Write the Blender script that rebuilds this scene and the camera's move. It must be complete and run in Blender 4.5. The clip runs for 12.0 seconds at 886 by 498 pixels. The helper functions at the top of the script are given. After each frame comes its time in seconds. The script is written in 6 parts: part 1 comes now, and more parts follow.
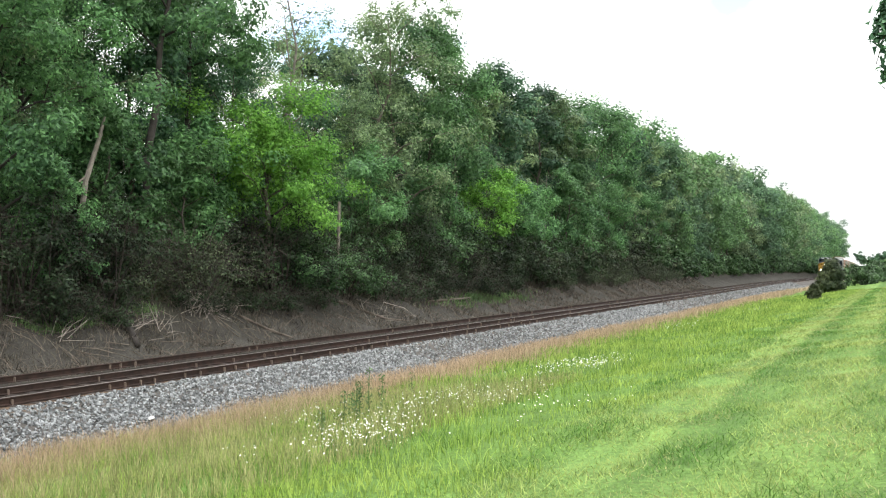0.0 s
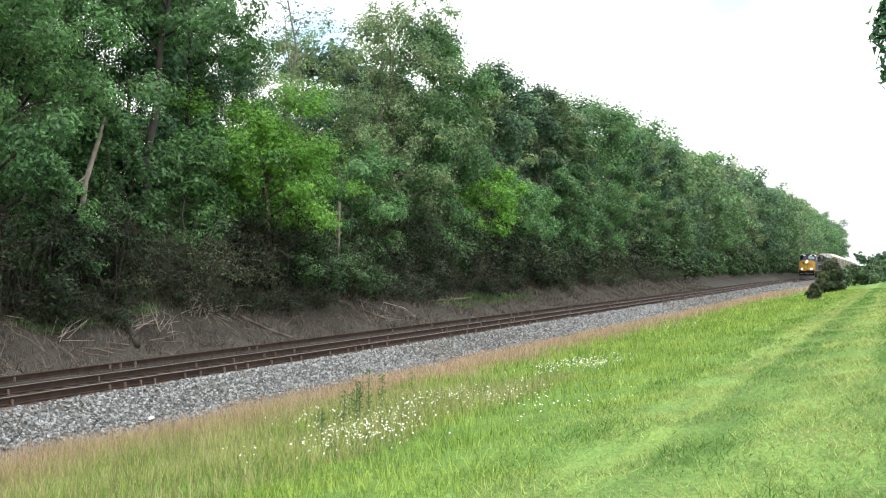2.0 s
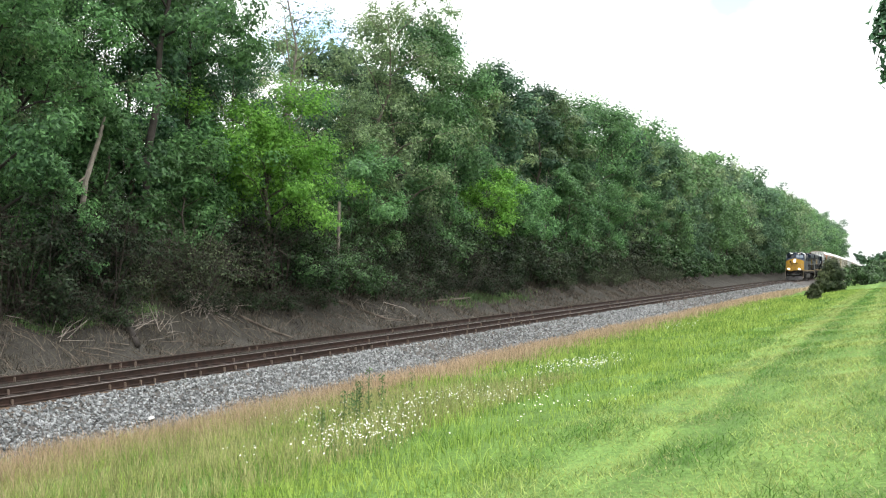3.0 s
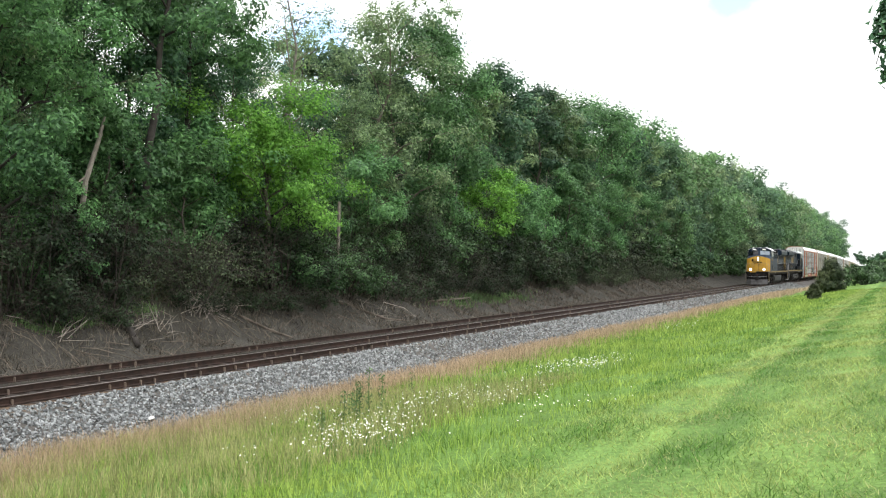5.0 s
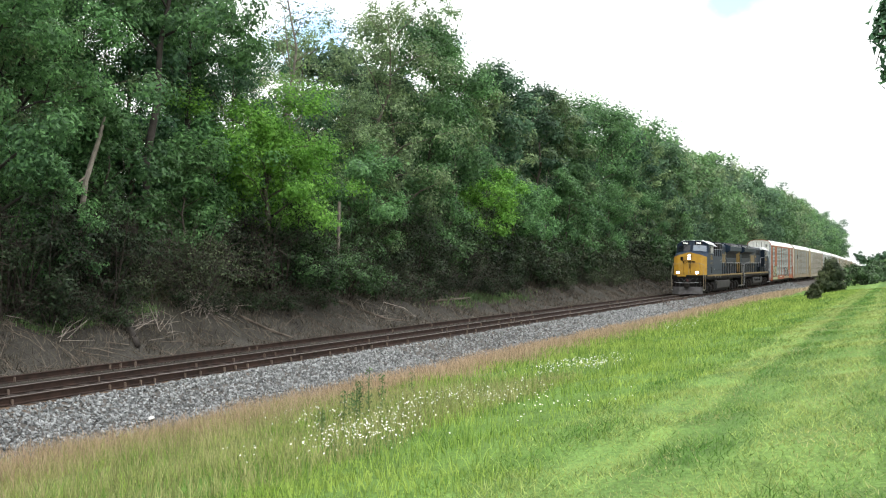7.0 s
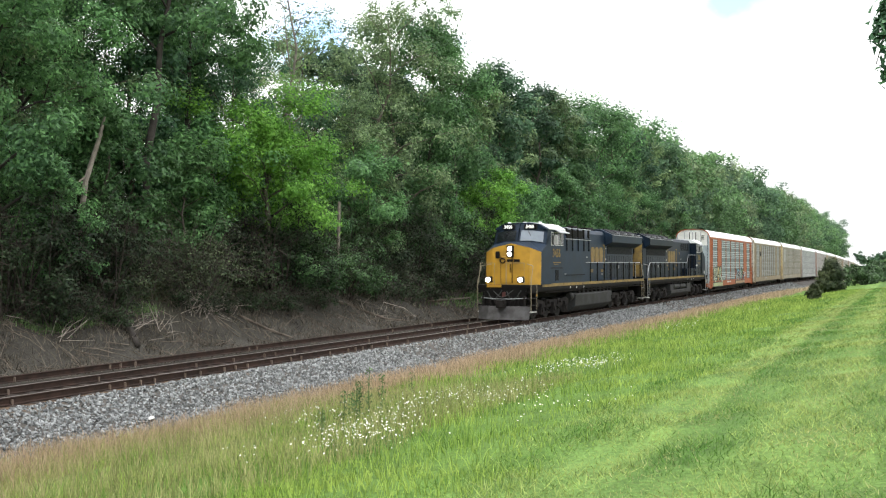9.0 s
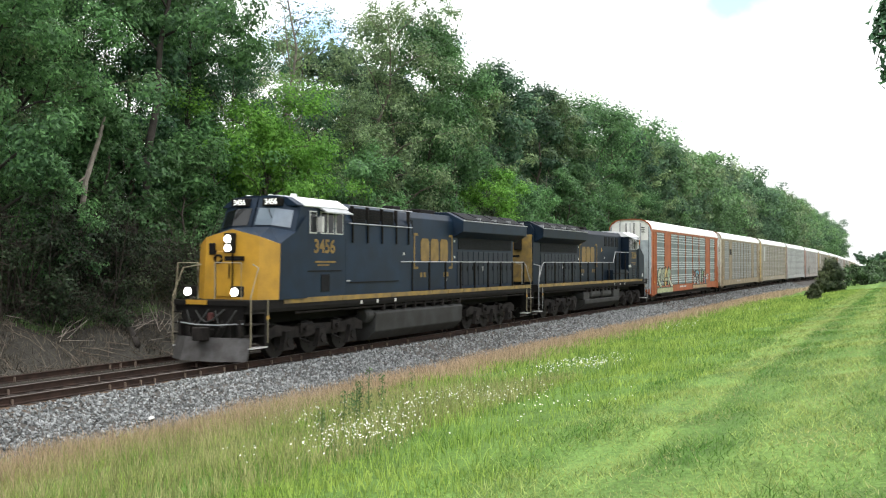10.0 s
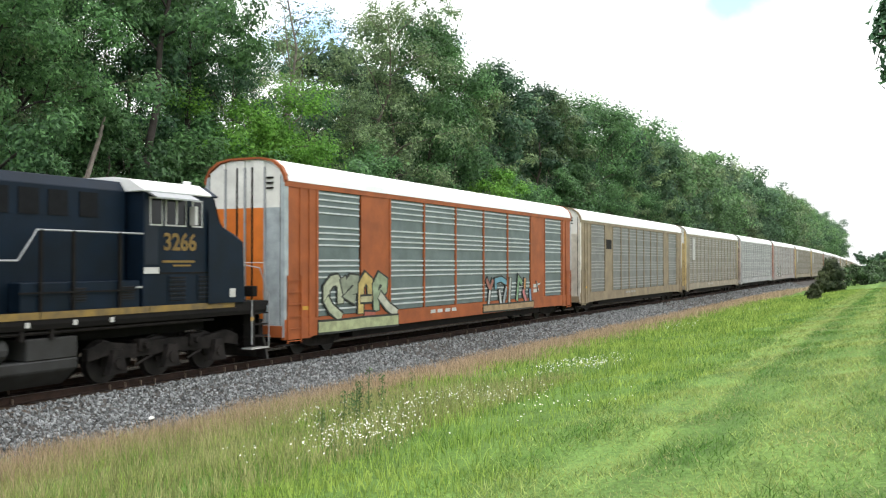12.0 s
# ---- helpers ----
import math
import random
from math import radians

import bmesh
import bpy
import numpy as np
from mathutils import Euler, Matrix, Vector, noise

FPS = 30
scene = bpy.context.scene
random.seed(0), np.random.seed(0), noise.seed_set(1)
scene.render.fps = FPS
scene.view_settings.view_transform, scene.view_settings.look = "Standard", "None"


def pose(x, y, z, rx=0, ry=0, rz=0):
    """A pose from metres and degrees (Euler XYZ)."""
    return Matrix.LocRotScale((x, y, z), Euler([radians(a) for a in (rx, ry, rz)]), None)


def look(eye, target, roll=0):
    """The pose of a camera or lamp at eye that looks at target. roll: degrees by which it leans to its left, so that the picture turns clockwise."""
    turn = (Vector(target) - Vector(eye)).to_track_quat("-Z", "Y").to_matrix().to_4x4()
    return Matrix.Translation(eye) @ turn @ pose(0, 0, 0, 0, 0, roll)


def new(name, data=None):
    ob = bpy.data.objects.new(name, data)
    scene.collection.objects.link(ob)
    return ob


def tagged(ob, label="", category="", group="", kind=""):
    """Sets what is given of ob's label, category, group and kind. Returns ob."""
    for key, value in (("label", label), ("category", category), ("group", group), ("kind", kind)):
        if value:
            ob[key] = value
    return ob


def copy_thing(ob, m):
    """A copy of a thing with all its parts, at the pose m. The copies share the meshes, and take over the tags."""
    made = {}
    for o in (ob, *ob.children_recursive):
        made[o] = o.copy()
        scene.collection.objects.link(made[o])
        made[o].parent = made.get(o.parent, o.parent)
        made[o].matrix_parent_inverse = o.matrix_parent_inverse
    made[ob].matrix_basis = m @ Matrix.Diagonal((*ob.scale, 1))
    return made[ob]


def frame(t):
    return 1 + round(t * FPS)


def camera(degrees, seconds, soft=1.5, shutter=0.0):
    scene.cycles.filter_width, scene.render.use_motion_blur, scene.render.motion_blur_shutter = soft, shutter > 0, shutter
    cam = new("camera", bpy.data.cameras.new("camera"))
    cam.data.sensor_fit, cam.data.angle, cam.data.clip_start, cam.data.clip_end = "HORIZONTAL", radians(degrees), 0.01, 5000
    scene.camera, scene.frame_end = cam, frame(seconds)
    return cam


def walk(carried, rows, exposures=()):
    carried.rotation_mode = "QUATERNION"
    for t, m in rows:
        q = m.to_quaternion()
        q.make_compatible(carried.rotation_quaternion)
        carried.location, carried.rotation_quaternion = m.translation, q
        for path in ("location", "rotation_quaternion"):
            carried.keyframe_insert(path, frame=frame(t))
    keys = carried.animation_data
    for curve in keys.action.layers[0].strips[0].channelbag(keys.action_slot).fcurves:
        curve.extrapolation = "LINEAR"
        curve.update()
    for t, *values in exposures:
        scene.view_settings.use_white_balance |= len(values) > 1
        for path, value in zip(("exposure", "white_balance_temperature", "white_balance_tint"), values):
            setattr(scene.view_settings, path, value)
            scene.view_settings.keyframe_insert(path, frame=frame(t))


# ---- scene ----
EYE = Vector((0.0, -18.71, 2.98))
YAW, PITCH, ROLL = 26.843, 0.895, 0.0
cam = camera(51.36, 12.0, soft=1.15, shutter=0.12)
AIM = EYE + Vector((math.cos(radians(YAW)) * math.cos(radians(PITCH)), math.sin(radians(YAW)) * math.cos(radians(PITCH)), math.sin(radians(PITCH))))
walk(cam, [(0.0, look(EYE, AIM, ROLL)), (12.0, look(EYE, AIM, ROLL))],
     exposures=[(0.0, 0.4), (3.0, 0.36), (6.0, 0.2), (9.0, 0.17), (12.0, 0.07)])

# ---- light: bright broken cloud, hazy sun behind the trees across the line ----
SUN_EL, SUN_AZ = 60.0, 118.0          # azimuth counted from +x towards +y
world = bpy.data.worlds.new("sky")
scene.world = world
world.use_nodes = True
wn, wl = world.node_tree.nodes, world.node_tree.links
wn.clear()
w_out = wn.new("ShaderNodeOutputWorld")
sky = wn.new("ShaderNodeTexSky")
sky.sky_type = 'NISHITA'
sky.sun_disc = False
sky.sun_elevation = radians(SUN_EL)
sky.sun_rotation = radians(90 - SUN_AZ)
w_co = wn.new("ShaderNodeTexCoord")
w_map = wn.new("ShaderNodeMapping")
w_map.inputs["Scale"].default_value = (2.2, 2.2, 5.0)
w_noise = wn.new("ShaderNodeTexNoise")
w_noise.inputs["Scale"].default_value = 1.6
w_noise.inputs["Detail"].default_value = 6.0
w_noise.inputs["Roughness"].default_value = 0.6
w_ramp = wn.new("ShaderNodeValToRGB")
w_ramp.color_ramp.elements[0].position, w_ramp.color_ramp.elements[1].position = 0.30, 0.44
bg_blue, bg_cloud, w_mix = wn.new("ShaderNodeBackground"), wn.new("ShaderNodeBackground"), wn.new("ShaderNodeMixShader")
bg_blue.inputs["Strength"].default_value = 0.36
bg_cloud.inputs["Color"].default_value = (0.98, 0.99, 1.0, 1)
w_sep, w_up, w_lum = wn.new("ShaderNodeSeparateXYZ"), wn.new("ShaderNodeMath"), wn.new("ShaderNodeMath")
w_up.operation, w_lum.operation = 'MAXIMUM', 'MULTIPLY_ADD'
w_up.inputs[1].default_value = 0.0
w_lum.inputs[1].default_value, w_lum.inputs[2].default_value = 2.3, 1.05     # an overcast sky is brightest overhead
wl.new(w_co.outputs["Generated"], w_sep.inputs["Vector"])
wl.new(w_sep.outputs["Z"], w_up.inputs[0])
wl.new(w_up.outputs[0], w_lum.inputs[0])
wl.new(w_lum.outputs[0], bg_cloud.inputs["Strength"])
wl.new(w_co.outputs["Generated"], w_map.inputs["Vector"])
wl.new(w_map.outputs["Vector"], w_noise.inputs["Vector"])
wl.new(w_noise.outputs["Fac"], w_ramp.inputs["Fac"])
wl.new(sky.outputs["Color"], bg_blue.inputs["Color"])
# a few breaks in the cloud with ragged edges, where blue shows
w_cover = w_ramp.outputs["Color"]
w_rag = wn.new("ShaderNodeTexNoise")
w_rag.inputs["Scale"].default_value, w_rag.inputs["Detail"].default_value = 22.0, 5.0
wl.new(w_co.outputs["Generated"], w_rag.inputs["Vector"])
for toward, edge in [((0.880, 0.372, 0.295), 0.99935), ((0.949, 0.148, 0.277), 0.9988), ((0.796, 0.559, 0.232), 0.9993)]:
    w_dot, w_wob, w_gap, w_mul = wn.new("ShaderNodeVectorMath"), wn.new("ShaderNodeMath"), wn.new("ShaderNodeMapRange"), wn.new("ShaderNodeMath")
    w_dot.operation, w_wob.operation, w_mul.operation = 'DOT_PRODUCT', 'MULTIPLY_ADD', 'MULTIPLY'
    w_dot.inputs[1].default_value = toward
    w_wob.inputs[1].default_value = 0.0016
    w_gap.inputs["From Min"].default_value, w_gap.inputs["From Max"].default_value = edge + 0.0014, edge + 0.0002
    wl.new(w_co.outputs["Generated"], w_dot.inputs[0])
    wl.new(w_rag.outputs["Fac"], w_wob.inputs[0])
    wl.new(w_dot.outputs["Value"], w_wob.inputs[2])
    wl.new(w_wob.outputs[0], w_gap.inputs["Value"])
    wl.new(w_cover, w_mul.inputs[0])
    wl.new(w_gap.outputs["Result"], w_mul.inputs[1])
    w_cover = w_mul.outputs[0]
wl.new(w_cover, w_mix.inputs["Fac"])
wl.new(bg_blue.outputs["Background"], w_mix.inputs[1])
wl.new(bg_cloud.outputs["Background"], w_mix.inputs[2])
wl.new(w_mix.outputs["Shader"], w_out.inputs["Surface"])

sun_data = bpy.data.lights.new("sun", "SUN")
sun_data.energy, sun_data.angle, sun_data.color = 1.3, radians(10.0), (1.0, 0.95, 0.86)
sun = new("sun", sun_data)
sun_dir = Vector((math.cos(radians(SUN_AZ)) * math.cos(radians(SUN_EL)), math.sin(radians(SUN_AZ)) * math.cos(radians(SUN_EL)), math.sin(radians(SUN_EL))))
sun.matrix_world = look(sun_dir * 200, (0, 0, 0))

# ---- materials ----


def material(name, color, rough=0.7, metal=0.0, vary=0.25, scale=3.0, fine=40.0, bump=0.15, second=None, obj_vary=0.0, island=0.0, spec=0.4):
    """A surface of one colour family: broad stains, fine grain and relief, at real-world size."""
    m = bpy.data.materials.new(name)
    m.use_nodes = True
    n, l = m.node_tree.nodes, m.node_tree.links
    b = n["Principled BSDF"]
    co = n.new("ShaderNodeTexCoord")
    n1, n2 = n.new("ShaderNodeTexNoise"), n.new("ShaderNodeTexNoise")
    n1.inputs["Scale"].default_value, n1.inputs["Detail"].default_value = scale, 5
    n2.inputs["Scale"].default_value, n2.inputs["Detail"].default_value = fine, 4
    l.new(co.outputs["Object"], n1.inputs["Vector"])
    l.new(co.outputs["Object"], n2.inputs["Vector"])
    c2 = second or tuple(c * (1 - vary) for c in color)
    ramp = n.new("ShaderNodeValToRGB")
    ramp.color_ramp.elements[0].position, ramp.color_ramp.elements[1].position = 0.35, 0.65
    ramp.color_ramp.elements[0].color, ramp.color_ramp.elements[1].color = (*c2, 1), (*color, 1)
    l.new(n1.outputs["Fac"], ramp.inputs["Fac"])
    val = n.new("ShaderNodeMath")
    val.operation = 'MULTIPLY_ADD'
    val.inputs[1].default_value, val.inputs[2].default_value = vary * 1.2, 1 - vary * 0.6
    l.new(n2.outputs["Fac"], val.inputs[0])
    last = val.outputs[0]
    for amount, node, sock in ((obj_vary, "ShaderNodeObjectInfo", "Random"), (island, "ShaderNodeNewGeometry", "Random Per Island")):
        if amount:
            src, ma, mu = n.new(node), n.new("ShaderNodeMath"), n.new("ShaderNodeMath")
            ma.operation, mu.operation = 'MULTIPLY_ADD', 'MULTIPLY'
            ma.inputs[1].default_value, ma.inputs[2].default_value = amount * 2, 1 - amount
            l.new(src.outputs[sock], ma.inputs[0])
            l.new(last, mu.inputs[0])
            l.new(ma.outputs[0], mu.inputs[1])
            last = mu.outputs[0]
    hsv = n.new("ShaderNodeHueSaturation")
    l.new(ramp.outputs["Color"], hsv.inputs["Color"])
    l.new(last, hsv.inputs["Value"])
    l.new(hsv.outputs["Color"], b.inputs["Base Color"])
    b.inputs["Roughness"].default_value, b.inputs["Metallic"].default_value = rough, metal
    b.inputs["Specular IOR Level"].default_value = spec
    if bump:
        bp = n.new("ShaderNodeBump")
        bp.inputs["Strength"].default_value, bp.inputs["Distance"].default_value = bump, 0.02
        l.new(n2.outputs["Fac"], bp.inputs["Height"])
        l.new(bp.outputs["Normal"], b.inputs["Normal"])
    return m


def streaks(n, l, geo):
    """Bands of mowing that run with the line, broken up by long streaks."""
    mp, no, sep, rg = n.new("ShaderNodeMapping"), n.new("ShaderNodeTexNoise"), n.new("ShaderNodeSeparateXYZ"), n.new("ShaderNodeMapRange")
    mp.inputs["Scale"].default_value = (0.3, 1.5, 0.5)
    no.inputs["Scale"].default_value, no.inputs["Detail"].default_value, no.inputs["Roughness"].default_value = 1.0, 6, 0.66
    l.new(geo.outputs["Position"], mp.inputs["Vector"])
    l.new(mp.outputs["Vector"], no.inputs["Vector"])
    l.new(geo.outputs["Position"], sep.inputs["Vector"])
    rg.inputs["From Min"].default_value, rg.inputs["From Max"].default_value = -24.0, -14.0
    l.new(sep.outputs["Y"], rg.inputs["Value"])
    band = n.new("ShaderNodeValToRGB")
    stops = [(-24, 0.5), (-21.5, 0.42), (-20.3, 0.5), (-19.2, 0.44), (-18.3, 0.42), (-17.85, 0.6), (-17.4, 0.56), (-16.9, 0.36), (-16.5, 0.38), (-16.25, 0.62), (-15.9, 0.56), (-15.75, 0.66), (-15.45, 0.5), (-15.2, 0.4), (-14, 0.45)]
    els = band.color_ramp.elements
    while len(els) < len(stops):
        els.new(0.5)
    for e, (y, v) in zip(els, stops):
        e.position, e.color = (y + 24) / 10, (v, v, v, 1)
    l.new(rg.outputs["Result"], band.inputs["Fac"])
    half, add = n.new("ShaderNodeMath"), n.new("ShaderNodeMath")
    half.operation, add.operation = 'MULTIPLY_ADD', 'ADD'
    half.inputs[1].default_value, half.inputs[2].default_value = 1.1, -0.55
    l.new(no.outputs["Fac"], half.inputs[0])
    l.new(half.outputs[0], add.inputs[0])
    l.new(band.outputs["Color"], add.inputs[1])
    return add.outputs[0]


def leaf_material(name, color, tip, translucent=0.35, obj_vary=0.2, island=0.35, patch=0.35, strips=0.0, gloss=0.12):
    """Leaves and blades: each its own tint, with light passing through."""
    m = bpy.data.materials.new(name)
    m.use_nodes = True
    n, l = m.node_tree.nodes, m.node_tree.links
    b, out = n["Principled BSDF"], n["Material Output"]
    geo, info, co, noi = n.new("ShaderNodeNewGeometry"), n.new("ShaderNodeObjectInfo"), n.new("ShaderNodeTexCoord"), n.new("ShaderNodeTexNoise")
    noi.inputs["Scale"].default_value, noi.inputs["Detail"].default_value = patch, 4
    l.new(geo.outputs["Position"], noi.inputs["Vector"])
    ramp = n.new("ShaderNodeValToRGB")
    ramp.color_ramp.elements[0].position, ramp.color_ramp.elements[1].position = 0.3, 0.7
    ramp.color_ramp.elements[0].color, ramp.color_ramp.elements[1].color = (*color, 1), (*tip, 1)
    mix = n.new("ShaderNodeMath")
    mix.operation = 'MULTIPLY_ADD'
    mix.inputs[1].default_value = 0.35
    l.new(geo.outputs["Random Per Island"], mix.inputs[0])
    sub = n.new("ShaderNodeMath")
    sub.operation = 'SUBTRACT'
    sub.inputs[1].default_value = 0.17
    l.new(noi.outputs["Fac"], sub.inputs[0])
    l.new(sub.outputs[0], mix.inputs[2])
    tone = mix.outputs[0]
    if strips:
        amp, cen = n.new("ShaderNodeMath"), n.new("ShaderNodeMath")
        amp.operation, cen.operation = 'MULTIPLY_ADD', 'SUBTRACT'
        l.new(streaks(n, l, geo), cen.inputs[0])
        cen.inputs[1].default_value = 0.5
        l.new(cen.outputs[0], amp.inputs[0])
        amp.inputs[1].default_value = strips
        l.new(tone, amp.inputs[2])
        tone = amp.outputs[0]
    l.new(tone, ramp.inputs["Fac"])
    v1, v2 = n.new("ShaderNodeMath"), n.new("ShaderNodeMath")
    v1.operation = v2.operation = 'MULTIPLY_ADD'
    v1.inputs[1].default_value, v1.inputs[2].default_value = obj_vary * 2, 1 - obj_vary
    v2.inputs[1].default_value, v2.inputs[2].default_value = island * 2, 1 - island
    l.new(info.outputs["Random"], v1.inputs[0])
    l.new(geo.outputs["Random Per Island"], v2.inputs[0])
    v3 = n.new("ShaderNodeMath")
    v3.operation = 'MULTIPLY'
    l.new(v1.outputs[0], v3.inputs[0])
    l.new(v2.outputs[0], v3.inputs[1])
    hsv = n.new("ShaderNodeHueSaturation")
    l.new(ramp.outputs["Color"], hsv.inputs["Color"])
    l.new(v3.outputs[0], hsv.inputs["Value"])
    l.new(hsv.outputs["Color"], b.inputs["Base Color"])
    b.inputs["Roughness"].default_value = 0.5
    b.inputs["Specular IOR Level"].default_value = gloss
    tr, ms = n.new("ShaderNodeBsdfTranslucent"), n.new("ShaderNodeMixShader")
    l.new(hsv.outputs["Color"], tr.inputs["Color"])
    ms.inputs["Fac"].default_value = translucent
    l.new(b.outputs["BSDF"], ms.inputs[1])
    l.new(tr.outputs["BSDF"], ms.inputs[2])
    l.new(ms.outputs["Shader"], out.inputs["Surface"])
    return m


def ground_material():
    """Turf, mown strips, dry verge, stone bed and leaf litter, laid out across the line."""
    m = bpy.data.materials.new("ground")
    m.use_nodes = True
    n, l = m.node_tree.nodes, m.node_tree.links
    b = n["Principled BSDF"]
    geo, sep = n.new("ShaderNodeNewGeometry"), n.new("ShaderNodeSeparateXYZ")
    wob = n.new("ShaderNodeTexNoise")
    wob.inputs["Scale"].default_value, wob.inputs["Detail"].default_value = 0.9, 5
    l.new(geo.outputs["Position"], sep.inputs["Vector"])
    l.new(geo.outputs["Position"], wob.inputs["Vector"])
    shift = n.new("ShaderNodeMath")
    shift.operation = 'MULTIPLY_ADD'
    shift.inputs[1].default_value = 1.6
    l.new(wob.outputs["Fac"], shift.inputs[0])
    l.new(sep.outputs["Y"], shift.inputs[2])
    rng = n.new("ShaderNodeMapRange")
    rng.inputs["From Min"].default_value, rng.inputs["From Max"].default_value = -20 + 0.8, 20 + 0.8
    l.new(shift.outputs[0], rng.inputs["Value"])
    ramp = n.new("ShaderNodeValToRGB")
    # Stone bed and bank soil are darkened: shade between stones and below trees.
    stops = [(-20, (0.062, 0.108, 0.028)), (-15.6, (0.07, 0.13, 0.032)), (-15.0, (0.085, 0.15, 0.032)), (-8.0, (0.085, 0.14, 0.032)),
             (-6.6, (0.2, 0.19, 0.08)), (-4.9, (0.27, 0.215, 0.14)), (-3.9, (0.2, 0.17, 0.12)), (-3.4, (0.085, 0.08, 0.075)),
             (-1.5, (0.085, 0.078, 0.07)), (-1.1, (0.13, 0.09, 0.06)), (-0.6, (0.03, 0.022, 0.018)), (2.6, (0.03, 0.024, 0.02)), (3.6, (0.062, 0.057, 0.049)), (6.5, (0.042, 0.039, 0.032)), (9.0, (0.045, 0.05, 0.02)), (20, (0.04, 0.05, 0.02))]
    els = ramp.color_ramp.elements
    while len(els) < len(stops):
        els.new(0.5)
    for e, (y, c) in zip(els, stops):
        e.position, e.color = (y + 20) / 40, (*c, 1)
    l.new(rng.outputs["Result"], ramp.inputs["Fac"])
    fine, mid = n.new("ShaderNodeTexNoise"), n.new("ShaderNodeTexNoise")
    fine.inputs["Scale"].default_value, fine.inputs["Detail"].default_value = 14, 6
    mid.inputs["Scale"].default_value, mid.inputs["Detail"].default_value = 1.1, 5
    l.new(geo.outputs["Position"], fine.inputs["Vector"])
    l.new(geo.outputs["Position"], mid.inputs["Vector"])
    grit = n.new("ShaderNodeTexNoise")
    grit.inputs["Scale"].default_value, grit.inputs["Detail"].default_value = 42, 3
    l.new(geo.outputs["Position"], grit.inputs["Vector"])
    both, add = n.new("ShaderNodeMath"), n.new("ShaderNodeMath")
    both.operation = add.operation = 'MULTIPLY_ADD'
    l.new(grit.outputs["Fac"], both.inputs[0])
    both.inputs[1].default_value = 1.5
    l.new(mid.outputs["Fac"], both.inputs[2])
    l.new(fine.outputs["Fac"], add.inputs[0])
    add.inputs[1].default_value = 1.5
    less = n.new("ShaderNodeMath")
    less.operation = 'SUBTRACT'
    l.new(both.outputs[0], less.inputs[0])
    less.inputs[1].default_value = 1.0
    l.new(less.outputs[0], add.inputs[2])
    hsv = n.new("ShaderNodeHueSaturation")
    turf = n.new("ShaderNodeMapRange")
    turf.inputs["From Min"].default_value, turf.inputs["From Max"].default_value = 0.30, 0.75
    l.new(streaks(n, l, geo), turf.inputs["Value"])
    mown = n.new("ShaderNodeMapRange")
    mown.inputs["From Min"].default_value, mown.inputs["From Max"].default_value = -14.2, -15.2
    l.new(sep.outputs["Y"], mown.inputs["Value"])
    fac = n.new("ShaderNodeMath")
    fac.operation = 'MULTIPLY'
    l.new(turf.outputs["Result"], fac.inputs[0])
    l.new(mown.outputs["Result"], fac.inputs[1])
    straw = n.new("ShaderNodeMix")
    straw.data_type = 'RGBA'
    straw.inputs["B"].default_value = (0.125, 0.2, 0.052, 1)
    l.new(fac.outputs[0], straw.inputs["Factor"])
    l.new(ramp.outputs["Color"], straw.inputs["A"])
    l.new(straw.outputs["Result"], hsv.inputs["Color"])
    l.new(add.outputs[0], hsv.inputs["Value"])
    l.new(hsv.outputs["Color"], b.inputs["Base Color"])
    b.inputs["Roughness"].default_value, b.inputs["Specular IOR Level"].default_value = 0.95, 0.1
    bp = n.new("ShaderNodeBump")
    bp.inputs["Strength"].default_value, bp.inputs["Distance"].default_value = 0.6, 0.06
    l.new(fine.outputs["Fac"], bp.inputs["Height"])
    l.new(bp.outputs["Normal"], b.inputs["Normal"])
    return m


M_GROUND = ground_material()
M_BALLAST = material("ballast_stone", (0.245, 0.255, 0.252), 0.9, vary=0.3, scale=9, fine=60, island=0.62, second=(0.145, 0.15, 0.15), spec=0.15)
M_RAIL = material("rusty_rail", (0.047, 0.028, 0.021), 0.85, 0.0, vary=0.45, scale=4, fine=60, second=(0.026, 0.018, 0.0145), spec=0.18)
M_RAILHEAD = material("worn_rail_head", (0.19, 0.165, 0.15), 0.5, 0.6, vary=0.25, scale=3, fine=30)
M_TIE = material("creosoted_timber", (0.04, 0.029, 0.023), 0.9, vary=0.4, scale=5, fine=50, obj_vary=0.3)
M_CLIP = material("weathered_clip", (0.2, 0.15, 0.115), 0.7, 0.1, vary=0.3)
M_BARK = material("grey_bark", (0.13, 0.11, 0.09), 0.95, vary=0.45, scale=3, fine=25, bump=0.5, obj_vary=0.3)
M_DARKBARK = material("dark_brown_bark", (0.05, 0.042, 0.036), 0.95, vary=0.45, scale=3, fine=25, bump=0.5)
M_DEADWOOD = material("bleached_dead_wood", (0.3, 0.26, 0.22), 0.9, vary=0.4, scale=4, fine=30, bump=0.4, island=0.4)
M_TWIG = material("brown_twig", (0.04, 0.03, 0.024), 0.95, vary=0.4, scale=4, fine=30, island=0.45)
M_LEAF_DARK = leaf_material("dark_leaf", (0.040, 0.092, 0.054), (0.090, 0.178, 0.090), 0.38, 0.3, 0.28, gloss=0.24)
M_LEAF_MID = leaf_material("green_leaf", (0.062, 0.146, 0.060), (0.152, 0.302, 0.110), 0.42, 0.3, 0.28, gloss=0.24)
M_LEAF_LIGHT = leaf_material("bright_leaf", (0.105, 0.255, 0.044), (0.205, 0.415, 0.075), 0.45, 0.1, 0.28, gloss=0.2)
